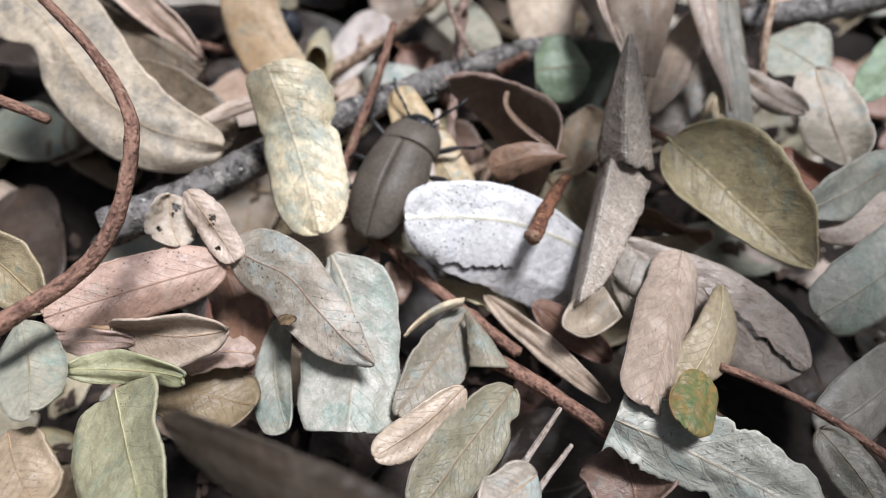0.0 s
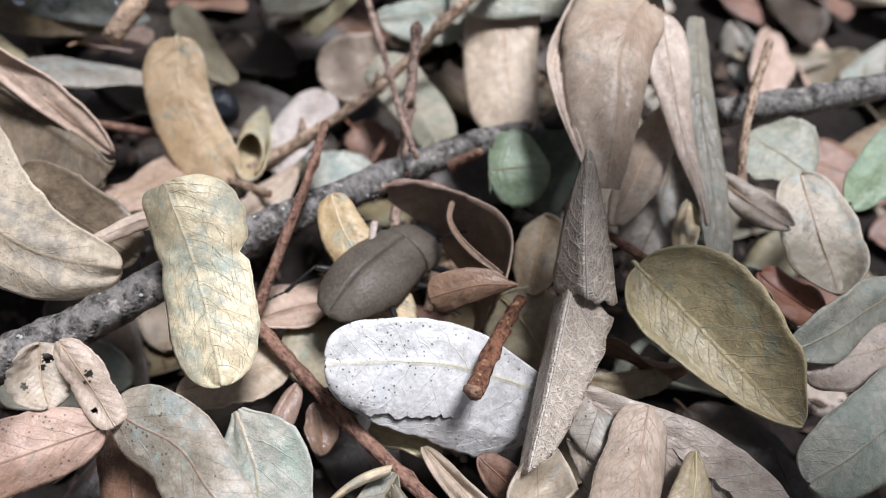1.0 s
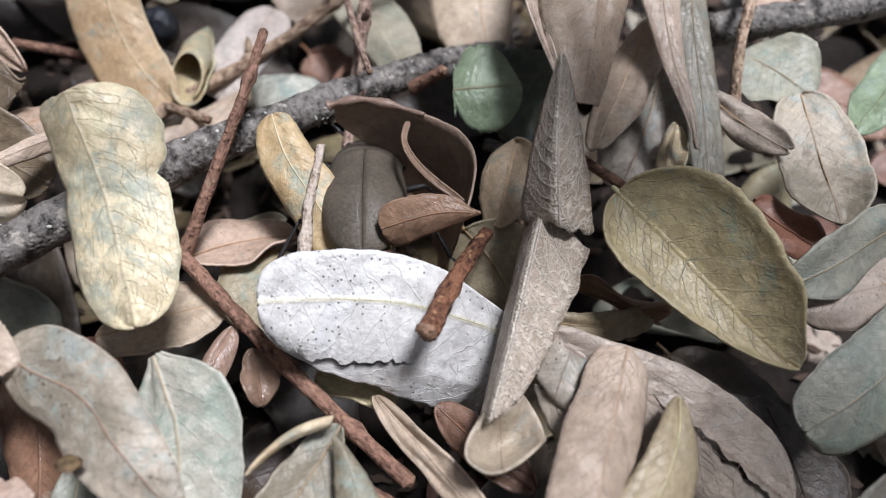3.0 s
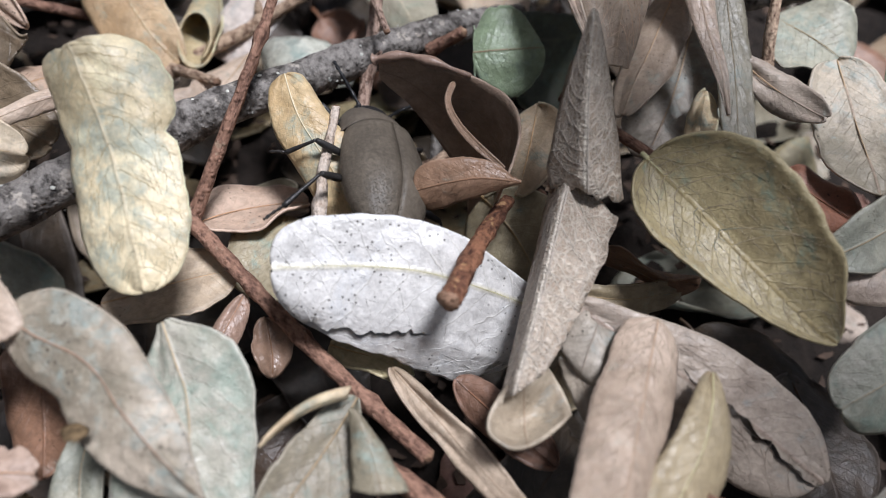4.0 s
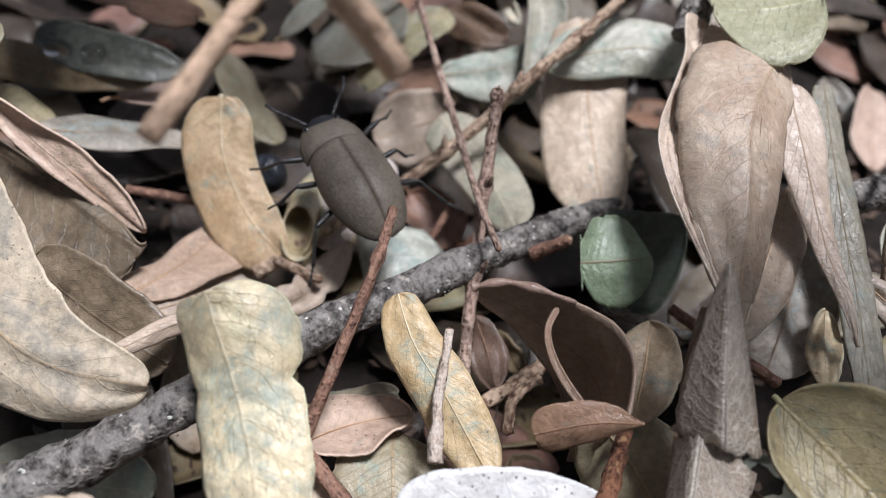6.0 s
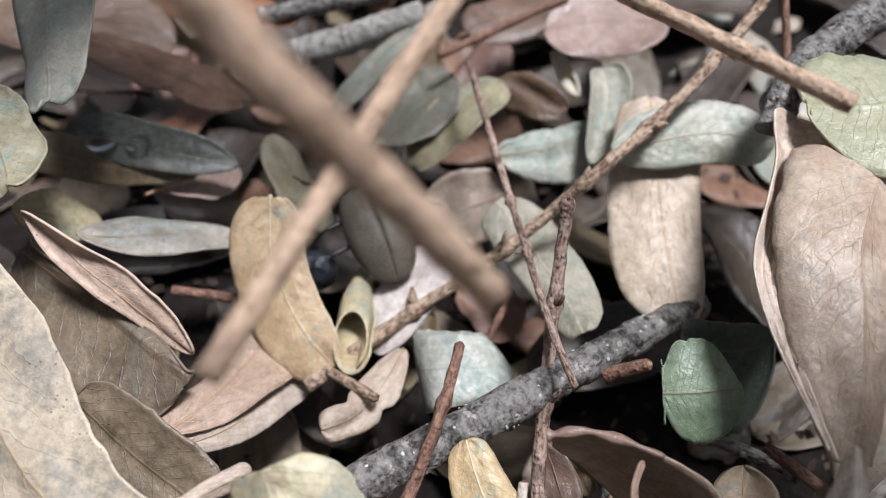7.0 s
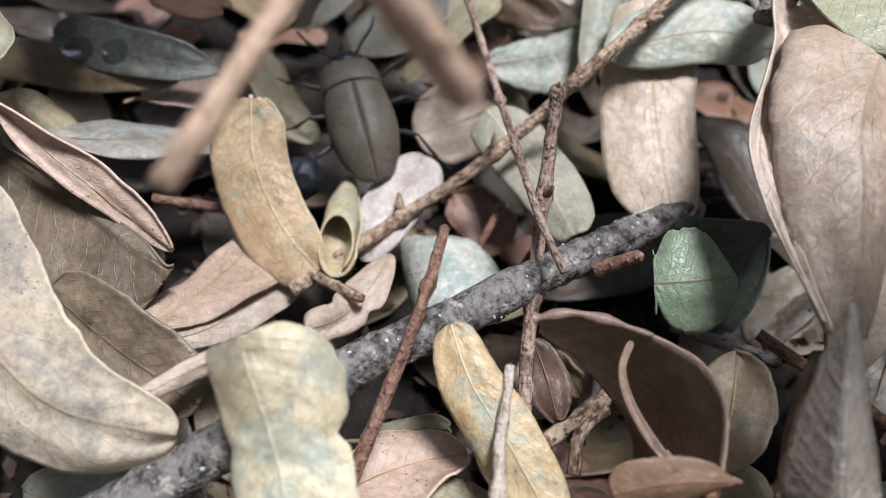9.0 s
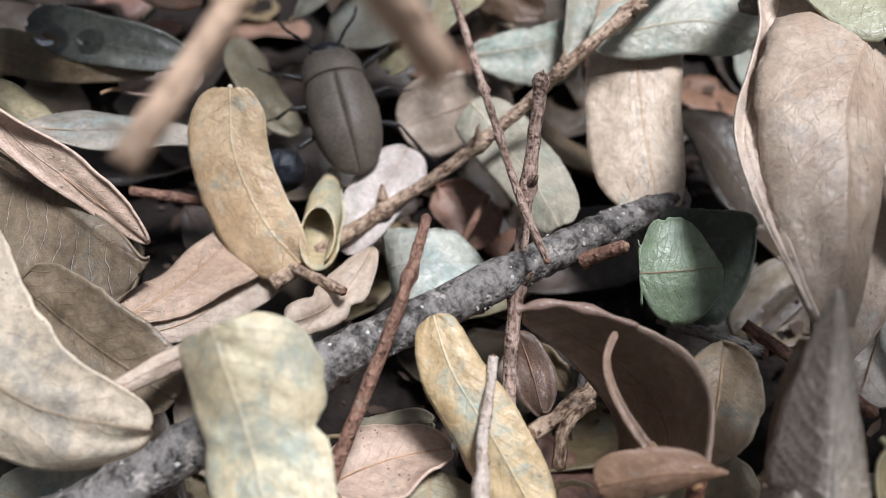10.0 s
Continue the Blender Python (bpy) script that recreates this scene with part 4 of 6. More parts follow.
blade("mottled grey brown leaf with a dark midrib", MOTTLED, [(-24.0, 49.1, 9.0), (-20.9, 47.3, 9.0), (-16.9, 45.5, 8.5), (-13.3, 41.8, 8.0), (-9.9, 38.6, 7.0), (-6.5, 35.9, 6.5)], (2.4, 4.1, 3.3, 2.6, 0.9), (1.8, 3.7, 4.3, 3.7, 1.5), cup=-0.35, lift=(-0.1, 0.0), rib=RIB_BROWN, nv=24, nu=54, roll=(-0.3, 0.2), blunt=(0.4, 0.0), seed=4)
blade("grey green mouldy leaf lying under a mottled leaf", TEALMOULD, [(-12.7, 50.1, 6.0), (-9.9, 44.1, 4.5), (-9.3, 37.9, 2.5), (-9.5, 30.1, 1.0)], (1.6, 5.1, 5.2, 5.4, 5.0), (1.1, 4.0, 6.0, 6.1, 5.5), cup=-0.2, tips=(0.4, 3.4), notch=((1.0, 1, 0.25, 0.03), (0.3, -1, 0.1, 0.05)), tear=0.06, nv=22, wave=0.6, bumps=2.0, seed=5)
blade("narrow pale green leaf in the litter", GREYTEAL, [(-19.5, 44.9, -1.0), (-19.4, 39.2, -1.0), (-18.4, 34.9, -1.0), (-16.6, 30.8, -1.0)], (1.0, 1.8, 2.0, 1.7, 0.8), (0.8, 1.4, 2.4, 3.0, 2.2), cup=0.3, seed=6)
blade("pinkish brown leaf with a thin midrib", PINK, [(-24.6, 47.4, 8.0), (-30.0, 44.5, 9.0), (-35.2, 41.7, 10.0), (-41.2, 38.5, 11.0)], (1.8, 3.2, 3.4, 2.9, 1.7), (1.7, 3.5, 4.0, 3.7, 2.4), cup=-0.45, nv=18, rib=RIB_BROWN, seed=7)
leaf("small torn cream leaf with dark holes", PALEPINK, (-31.5, 54.2, 12.0), (-30.2, 48.7, 9.0), (-32.8, 50.1, 12.0), q=0.4, tear=0.3, nu=60, nv=40, holes=((0.22, -0.3, 0.55), (0.35, -0.1, 0.3), (0.6, 0.5, 0.35)), seed=8)
blade("small tan leaf with a ragged end", PALEPINK, [(-28.9, 54.0, 13.0), (-26.2, 51.2, 11.0), (-23.0, 47.2, 9.0)], (0.9, 1.8, 2.1, 1.8, 1.3), (1.0, 1.7, 2.0, 1.8, 1.2), cup=-0.2, tear=0.15, nu=60, nv=40, holes=((0.42, 0.25, 0.42), (0.47, 0.0, 0.3), (0.75, -0.5, 0.3)), seed=9)
blade("yellow green fallen leaf", LIME, [(-32.7, 31.8, 8.0), (-29.8, 26.3, 9.5), (-27.2, 22.2, 11.0), (-23.7, 15.9, 13.0)], (4.4, 5.1, 4.3, 3.1, 1.7), (4.4, 5.7, 6.3, 5.0, 2.7), cup=0.2, rib=RIB_OLIVE, tips=(2.0, 0.0), seed=10)
leaf("narrow yellow green leaf", LIME, (-37.2, 32.6, 11.0), (-24.6, 33.1, 10.0), (-30.5, 34.2, 12.0), q=0.6, cup=-0.4, seed=11)
leaf("folded tan leaf with a raised edge", TAN, (-34.4, 37.9, 10.0), (-22.1, 37.4, 10.0), (-27.5, 39.7, 13.0), q=0.6, cup=0.9, seed=12)
leaf("brown leaf tucked under a pinkish leaf", PINK, (-40.9, 36.9, 9.0), (-31.8, 36.8, 9.0), (-36.8, 35.8, 8.0), q=0.55, seed=13)
leaf("grey green leaf with a curled rim", GREYTEAL, (-41.9, 37.0, 13.0), (-36.0, 26.2, 15.0), (-35.4, 31.7, 14.0), q=0.5, cup=-0.3, seed=14)
leaf("shrivelled pinkish leaf fragment", PINK, (-30.3, 37.7, 5.0), (-20.2, 38.0, 4.0), (-24.8, 35.4, 5.0), q=0.5, tear=0.3, seed=15)
blade("dark brown leaf standing close in front", DARKLEAF_GAPSHADE, [(-18.7, 22.0, 28.0), (-12.1, 18.5, 31.0), (-6.3, 15.8, 33.0), (0.5, 13.2, 34.0)], (0.8, 1.4, 1.9, 1.8, 1.0), (0.8, 2.3, 3.2, 3.0, 1.6), cup=-0.5, seed=16)
blade("olive brown leaf with a bent tip", KHAKI, [(3.7, 45.2, 2.0), (1.3, 40.5, 2.0), (-1.2, 36.3, 2.5), (-3.9, 31.4, 3.0)], (0.7, 2.3, 4.0, 3.7, 1.9), (1.1, 2.3, 2.9, 2.0, 1.0), cup=0.3, tear=0.1, seed=17)
blade("broad tan leaf with clear side veins", KHAKI, [(8.8, 34.8, 3.0), (5.1, 29.6, 4.5), (1.5, 24.4, 6.0), (-1.4, 20.1, 7.0)], (1.3, 2.7, 3.6, 3.4, 1.9), (1.5, 2.9, 3.6, 3.4, 1.9), cup=0.2, rib=RIB_BROWN, notch=((0.2, 1, 0.3, 0.05),), veins=9, seed=18)
blade("small smooth pinkish leaf", PALEPINK, [(3.2, 33.1, 7.0), (-0.9, 29.1, 7.0), (-5.7, 25.7, 7.0)], (1.0, 2.1, 2.3, 2.1, 1.1), (0.8, 1.6, 1.9, 1.7, 1.1), cup=-0.3, rib=RIB_BROWN, seed=19)
leaf("small pale leaf lying on twigs", MOTTLED, (9.9, 23.4, 10.0), (4.6, 19.7, 12.0), (6.8, 24.1, 11.0), q=0.5, seed=20)
leaf("dark curved leaf in a gap", BROWN, (20.1, 28.8, 2.0), (20.8, 21.4, 4.0), (15.2, 25.1, 2.0), q=0.55, cup=0.6, seed=21)
leaf("long folded tan leaf strip", TAN, (6.5, 49.8, -3.0), (19.9, 33.6, 2.0), (12.9, 39.9, -1.0), q=0.6, cup=1.1, seed=22)
blade("smooth tan leaf with a rounded end", TAN, [(29.6, 51.5, 6.0), (26.9, 44.0, 7.5), (24.2, 37.0, 9.0), (21.2, 30.0, 11.0)], (2.7, 3.4, 3.3, 2.7, 1.9), (2.2, 3.3, 3.9, 3.6, 2.3), cup=-0.7, nv=24, nu=50, rib=RIB_TAN, wave=0.3, bumps=1.6, blunt=(0.5, 0.6), veins=10, seed=23)
blade("brown grey leaf with a jagged dark crack", CRACKED, [(22.5, 53.5, 5.0), (28.0, 49.6, 4.5), (33.4, 46.7, 3.0), (38.9, 43.6, 1.0), (44.5, 39.7, -1.0)], (1.3, 2.6, 4.4, 4.2, 1.8), (2.4, 5.0, 6.3, 5.3, 3.4), cup=-0.35, crack=(0.40, 0.99, 0.1, -0.2, 0.06, -0.6), rib=False, nv=26, nu=80, veins=8, seed=24)
blade("small greenish folded leaf", OLIVE, [(33.6, 46.8, 6.0), (31.8, 41.5, 7.0), (28.9, 36.7, 7.0), (25.3, 32.8, 7.5)], (0.7, 2.2, 3.4, 1.9, 0.7), (0.8, 1.7, 2.6, 2.4, 1.0), cup=-0.5, rib=RIB_OLIVE, seed=25)
blade("small round leaf with green and orange spots", CAMO, [(27.6, 33.2, 11.0), (25.6, 30.0, 12.0), (24.0, 27.3, 12.5)], (1.4, 2.3, 2.6, 2.4, 1.5), (1.4, 2.3, 2.5, 2.3, 1.4), cup=-0.3, rib=False, seed=26)
blade("large torn grey leaf with a broken edge", TORN, [(18.3, 29.4, 9.0), (24.3, 26.9, 8.5), (30.5, 23.9, 8.0), (37.8, 20.0, 7.5)], (2.6, 4.1, 4.8, 3.9, 1.6), (2.7, 3.9, 3.4, 3.8, 2.1), cup=-0.2, tear=0.3, tips=(3.2, 0.0), veins=7, nu=90, nv=26, wave=0.6, bumps=1.5, seed=27)
leaf("dark reddish leaf in the shade", REDBROWN, (12.5, 48.6, -2.0), (21.7, 40.9, -3.0), (18.5, 46.2, -2.0), q=0.5, seed=28)
leaf("pale leaf lying under the cream yellow leaf", PALEPINK, (-22.9, 56.0, -3.0), (-9.9, 60.1, -3.0), (-14.7, 54.2, -2.0), q=0.5, seed=29)
blade("dark reddish torn leaf", PINKBROWN, [(-8.6, 56.7, -2.0), (-9.5, 53.8, -2.0), (-10.7, 50.4, -2.0)], (0.6, 1.2, 1.6, 1.6, 1.1), (0.4, 0.9, 1.2, 1.2, 0.8), cup=-0.6, seed=30)
leaf("dark curled scrap of a leaf", BROWN, (-6.4, 54.7, -3.0), (-5.1, 49.1, -4.0), (-3.9, 52.6, -4.0), q=0.6, cup=0.6, seed=31)
leaf("small olive leaf below the white leaf", OLIVE, (-0.0, 53.0, -5.0), (8.4, 49.8, -6.0), (3.8, 49.5, -5.0), q=0.5, seed=32)
leaf("olive leaf behind a short twig", OLIVE, (15.5, 69.3, -2.0), (21.6, 60.8, -5.0), (12.4, 65.0, -5.0), q=0.5, seed=33)
blade("grey green leaf at the edge of a gap", OLIVE, [(24.1, 58.4, -3.0), (30.2, 57.9, -3.0), (36.1, 59.2, -3.0)], (0.9, 1.3, 1.6, 1.5, 0.9), (0.9, 1.5, 1.8, 1.6, 0.9), cup=0.2, tear=0.2, seed=34)
leaf("dark flaky leaf layers", BROWN, (27.4, 62.6, -2.0), (37.6, 59.3, -2.0), (32.3, 61.0, 0.0), q=0.5, cup=0.4, seed=35)
leaf("leaf with a thin edge behind the olive leaf", OLIVE, (40.0, 72.7, 2.0), (48.4, 66.7, 1.0), (45.3, 70.6, 4.0), q=0.5, seed=36)
leaf("reddish leaf in the shade", REDBROWN, (47.8, 71.3, 2.0), (54.4, 65.3, 1.0), (49.4, 65.6, 1.0), q=0.45, seed=37)
leaf("peach coloured smooth leaf", PALEPINK, (63.0, 61.6, 3.0), (48.9, 57.3, 4.0), (54.1, 55.0, 4.0), q=0.5, cup=-0.5, seed=38)
leaf("grey green leaf lying on a peach coloured leaf", GREYTEAL, (62.6, 67.1, 6.0), (46.9, 57.9, 6.0), (52.4, 64.3, 8.0), q=0.5, cup=-0.5, seed=39)
blade("pale grey green leaf at the border", TEALMOULD, [(64.1, 57.5, 4.0), (57.1, 51.8, 4.0), (51.2, 48.0, 3.5), (46.2, 45.2, 2.0)], (1.6, 3.9, 5.0, 5.1, 3.3), (1.7, 4.3, 4.6, 4.1, 2.7), cup=-0.5, seed=40)
leaf("pale leaf lying in the far litter", MOTTLED, (55.4, 84.8, 5.0), (54.9, 66.5, 5.0), (59.8, 75.4, 6.0), q=0.5, cup=-0.2, seed=41)
leaf("narrow pale leaf beside the olive leaf", PALEPINK, (44.1, 84.8, 5.0), (51.9, 75.5, 5.0), (49.6, 81.1, 6.0), q=0.6, seed=42)
leaf("pale green leaf in a gap", GREYTEAL, (51.4, 94.3, 3.0), (58.8, 87.1, 3.0), (58.3, 96.1, 3.0), q=0.5, seed=43)
leaf("green leaf in the far litter", GREEN, (75.6, 97.3, 3.0), (61.4, 80.8, 3.0), (66.4, 91.7, 3.0), q=0.6, seed=44)
leaf("mottled leaf leaning in the gap", MOTTLED, (41.3, 93.9, 3.0), (34.4, 75.3, -2.0), (42.1, 80.5, 1.0), q=0.5, seed=45)
leaf("shiny cream leaf with a rounded end", PALEPINK, (39.4, 96.9, 6.0), (29.9, 77.0, 4.0), (35.8, 82.2, 6.0), q=0.5, cup=-0.4, seed=46)
leaf("pale sliver of a dry leaf", CREAM, (40.6, 81.5, 3.0), (38.6, 72.2, 2.0), (40.8, 74.8, 3.0), q=0.6, seed=47)
blade("tall pinkish leaf with a blue grey stain", TALL, [(37.0, 108.7, 16.5), (31.8, 99.5, 18.0), (29.8, 93.3, 17.5), (28.9, 87.4, 16.0), (28.2, 82.3, 14.0), (27.5, 76.8, 11.0)], (3.4, 5.0, 4.4, 2.9, 1.8), (6.6, 8.0, 7.0, 4.9, 2.4), cup=-0.45, lift=(-0.15, -0.1), nv=26, nu=56, rib=RIB_TAN, tips=(0.0, 1.2), roll=(0.0, -0.6), veins=9, seed=48)
blade("curled margin of a pinkish leaf", ROSE, [(30.7, 117.4, 14.0), (25.0, 102.8, 15.0), (22.2, 94.9, 15.0), (22.4, 89.5, 14.0), (23.8, 82.9, 13.0), (25.4, 76.6, 12.0)], (3.8, 1.4, 1.4, 0.7, 0.4), (3.6, 1.8, 1.6, 0.9, 0.4), cup=0.7, nv=20, rib=False, blunt=(0.1, -0.1), seed=49)
blade("tall pale leaf narrowing to a point", ROSE, [(37.5, 104.8, 15.0), (38.1, 94.9, 12.0), (39.1, 85.7, 9.0), (40.2, 80.2, 7.5), (40.7, 75.3, 6.0)], (2.4, 3.1, 1.8, 1.0, 0.5), (2.8, 3.1, 1.9, 1.1, 0.4), cup=-0.3, rib=RIB_TAN, blunt=(0.2, -0.1), wave=0.2, bumps=0.5, seed=50)
blade("dark dry leaf with a ragged edge", GREYOLIVE, [(44.7, 110.0, 11.0), (42.9, 94.6, 9.0), (43.2, 82.5, 5.0), (42.8, 71.9, 2.0)], (1.3, 1.7, 2.1, 2.1, 2.0), (1.5, 1.9, 1.8, 1.9, 1.4), cup=-0.25, tear=0.14, tips=(0.6, 1.2), nu=80, wave=0.15, bumps=0.5, seed=51)
blade("dull green leaf folded over at its midrib", GREEN, [(14.2, 86.7, 2.5), (16.2, 86.6, 3.0), (19.1, 87.0, 3.0), (22.5, 87.9, 2.5)], (2.9, 5.0, 5.7, 4.8, 2.1), (2.1, 4.7, 5.6, 4.3, 2.4), cup=-0.2, lift=(-0.25, 0.0), blunt=(0.5, 0.2), rib=RIB_BROWN, tear=0.06, tips=(3.2, 0.5), nv=22, seed=52)
leaf("dark blue green leaf behind a folded leaf", DARKTEAL, (19.0, 97.9, -3.0), (29.7, 97.3, -3.0), (25.3, 89.0, -9.0), other=0.3, q=0.5, seed=53)
# two leaves whose near-black colour carries the shade of the gap
leaf("dark brown leaf sunk between others", DARKLEAF_GAPSHADE, (40.9, 58.9, -13.0), (53.6, 44.8, -14.0), (52.6, 56.3, -13.0), q=0.45, seed=54)
leaf("dark reddish leaf sunk between others", DARKLEAF_GAPSHADE, (51.1, 54.0, -13.0), (52.5, 37.6, -13.0), (57.2, 48.0, -13.0), q=0.5, seed=55)
blade("grey green leaf in the front shade", GREYOLIVE, [(58.5, 41.4, 1.0), (52.4, 37.0, 1.0), (47.4, 33.5, 1.0), (43.4, 31.2, 0.0)], (1.6, 3.4, 4.0, 3.6, 2.3), (1.6, 3.7, 4.3, 3.7, 2.3), cup=-0.2, seed=56)
blade("grey pinkish leaf in the front", GREYOLIVE, [(41.9, 30.8, 3.0), (44.2, 26.6, 3.0), (45.9, 22.7, 3.0)], (1.1, 2.1, 2.4, 2.1, 1.2), (1.1, 2.2, 2.5, 2.2, 1.2), cup=-0.2, seed=57)
leaf("olive leaf with an orange midrib", OLIVE, (-51.6, 46.8, 14.0), (-41.4, 39.6, 11.0), (-44.0, 45.1, 14.0), q=0.5, seed=58)
leaf("tan leaf at the near border", TAN, (-40.4, 26.2, 11.0), (-33.7, 18.2, 13.0), (-33.7, 23.1, 12.0), q=0.5, seed=59)
leaf("dark khaki leaf below a green one", DARKOLIVE, (-32.1, 35.5, 2.0), (-19.9, 32.5, 1.0), (-24.3, 29.1, 2.0), q=0.45, seed=60)
leaf("brown leaf under the mottled leaf", REDBROWN, (-27.7, 51.8, -1.0), (-22.7, 38.8, -2.0), (-21.4, 45.3, -1.0), q=0.5, seed=61)
leaf("dark leaf scrap in the hollow", DARKOLIVE, (2.8, 86.3, -14.0), (3.8, 78.0, -15.0), (5.8, 81.6, -14.0), q=0.5, seed=62)
leaf("dark leaf scrap beside another", DARKOLIVE, (4.8, 86.4, -14.0), (9.2, 81.6, -15.0), (8.1, 84.2, -13.0), q=0.5, seed=63)
leaf("brown leaf under the stick", BROWN, (2.4, 84.0, -6.0), (5.4, 75.2, -8.0), (5.9, 80.2, -6.0), q=0.5, seed=64)
leaf("tan leaf below the stick", TAN, (-15.9, 68.3, -6.0), (-4.7, 71.5, -8.0), (-10.0, 67.0, -6.0), q=0.55, cup=0.3, seed=65)
leaf("pale leaf edge below the stick", KHAKI, (-15.8, 72.3, -9.0), (-6.1, 74.2, -9.0), (-11.1, 75.2, -9.0), q=0.5, seed=66)

# leaves round the stick and beyond it
blade("pale leaf with an orange midrib, tip on the stick", PALEPINK, [(17.3, 132.9, 4.0), (17.6, 122.8, 1.5), (18.0, 115.8, -1.0), (18.6, 108.8, -3.0), (20.0, 99.7, -5.0)], (4.8, 6.7, 5.7, 4.4, 2.1), (4.3, 5.6, 7.1, 6.8, 2.9), cup=-0.4, rib=RIB_ORANGE, nv=22, veins=9, seed=67)
blade("pale blue green leaf in the far litter", TEALMOULD, [(11.1, 121.2, 4.0), (18.7, 123.2, 5.0), (25.3, 124.6, 5.0), (32.7, 123.8, 4.0)], (1.9, 4.2, 4.8, 4.2, 2.5), (1.5, 3.5, 4.1, 4.0, 2.5), cup=-0.3, seed=68)
blade("ochre leaf with teal mould, leaning on twigs", OCHRE, [(-33.2, 109.9, 5.0), (-32.9, 104.8, 1.0), (-30.8, 100.2, -3.0), (-27.1, 95.3, -5.0), (-23.7, 92.5, -7.0)], (2.5, 4.2, 4.0, 3.6, 2.1), (3.0, 5.3, 6.1, 5.5, 3.7), cup=-0.3, rib=RIB_PALE, tips=(1.2, 0.4), blunt=(0.7, 0.4), nv=22, stalk=0.3, veins=9, seed=69)
blade("pinkish leaf with an orange midrib", PINK, [(-38.5, 79.2, 1.0), (-35.8, 84.7, -2.0), (-34.5, 91.9, -6.0), (-32.2, 102.3, -11.0)], (1.5, 2.8, 3.1, 2.6, 1.5), (0.8, 2.8, 5.1, 6.3, 3.7), cup=-0.25, rib=RIB_ORANGE, nv=20, veins=8, seed=70)
blade("pale pinkish leaf under another", PALEPINK, [(-37.2, 78.8, -1.0), (-33.4, 82.7, -4.0), (-30.7, 90.0, -9.0), (-28.3, 98.6, -14.0)], (1.2, 1.9, 2.0, 1.8, 1.1), (0.9, 2.0, 2.8, 3.2, 2.2), cup=-0.3, seed=71)
cone_leaf("small khaki leaf rolled into a cone", CREAM, (-22.8, 110.7, -10.0), (-21.6, 95.1, -5.0), 0.3, 2.6, 400, 200)
blade("pale leaf under the beetle", WHITISH, [(-12.4, 112.1, -7.0), (-14.4, 106.6, -7.5), (-16.6, 102.0, -8.5), (-19.6, 96.6, -10.0)], (2.6, 3.9, 3.6, 2.9, 1.6), (2.3, 4.2, 4.6, 3.8, 2.0), cup=-0.35, lift=(0.15, -0.1), rib=RIB_TAN, blunt=(0.5, 0.3), nv=20, veins=8, seed=72)
blade("pale lobed leaf under a twig stub", PALEPINK, [(-15.6, 96.6, -9.0), (-17.4, 90.8, -8.0), (-19.9, 86.0, -6.5), (-23.4, 83.8, -6.0)], (1.0, 1.9, 2.7, 2.1, 1.8), (1.0, 2.3, 2.7, 2.2, 1.8), cup=-0.4, wave=0.7, notch=((0.55, 1, 0.3, 0.05), (0.75, -1, 0.2, 0.05)), seed=73)
blade("pale khaki leaf with a notched tip under crossing twigs", SAGE, [(-4.1, 121.3, -7.0), (0.5, 113.9, -7.0), (4.6, 106.0, -6.5), (7.4, 98.7, -6.0)], (2.4, 4.4, 4.7, 4.5, 2.7), (3.7, 4.5, 4.1, 3.3, 2.0), cup=-0.35, rib=RIB_PALE, tips=(0.0, 0.8), nv=22, veins=8, seed=74)
blade("grey green leaf with a wavy edge", TEALMOULD, [(-4.3, 129.1, -5.0), (2.0, 130.8, -5.0), (6.4, 132.0, -5.0), (10.6, 133.4, -4.0)], (1.6, 2.4, 3.1, 3.1, 2.4), (1.6, 4.0, 5.7, 6.3, 4.5), cup=-0.2, tear=0.12, seed=75)
blade("curled grey green leaf", GREYTEAL, [(11.6, 141.9, 2.0), (12.4, 138.1, 1.0), (12.0, 133.3, -1.0), (9.6, 127.0, -4.0)], (2.6, 3.6, 3.1, 2.2, 0.8), (2.6, 3.4, 3.6, 2.5, 1.0), cup=0.9, rib=False, seed=76)
leaf("tan leaf in the hollow", TAN, (-15.1, 121.9, -13.0), (-2.7, 127.5, -12.0), (-9.8, 129.7, -9.0), q=0.45, seed=77)
leaf("reddish leaf in the hollow", REDBROWN, (-8.6, 114.5, -18.0), (-0.6, 105.7, -20.0), (-1.6, 113.1, -18.0), q=0.5, seed=78)
leaf("greenish leaf leaning into the hollow", KHAKI, (-40.3, 131.2, -4.0), (-30.8, 117.3, -12.0), (-34.6, 129.6, -8.0), q=0.55, seed=79)
leaf("grey pinkish leaf lying flat", MOTTLED, (-56.1, 102.5, 5.0), (-38.7, 109.5, -3.0), (-46.7, 103.1, 1.0), q=0.42, seed=80)
leaf("pinkish leaf in the back", PINK, (-52.1, 116.7, -2.0), (-44.9, 124.4, -6.0), (-50.9, 125.0, -4.0), q=0.5, seed=81)
leaf("olive leaf at the back", OLIVE, (-63.6, 103.9, 8.0), (-55.4, 106.0, 2.0), (-60.2, 108.2, 6.0), q=0.5, seed=82)
blade("dark wet leaf with water drops", WETLEAF, [(-64.2, 121.9, 4.5), (-56.7, 119.7, 4.0), (-48.8, 118.8, 3.0), (-41.2, 119.1, 1.0)], (2.3, 3.9, 3.8, 3.1, 1.2), (1.4, 2.8, 2.9, 2.2, 0.8), cup=0.25, rib=False, nv=20, wave=0.3, seed=83)
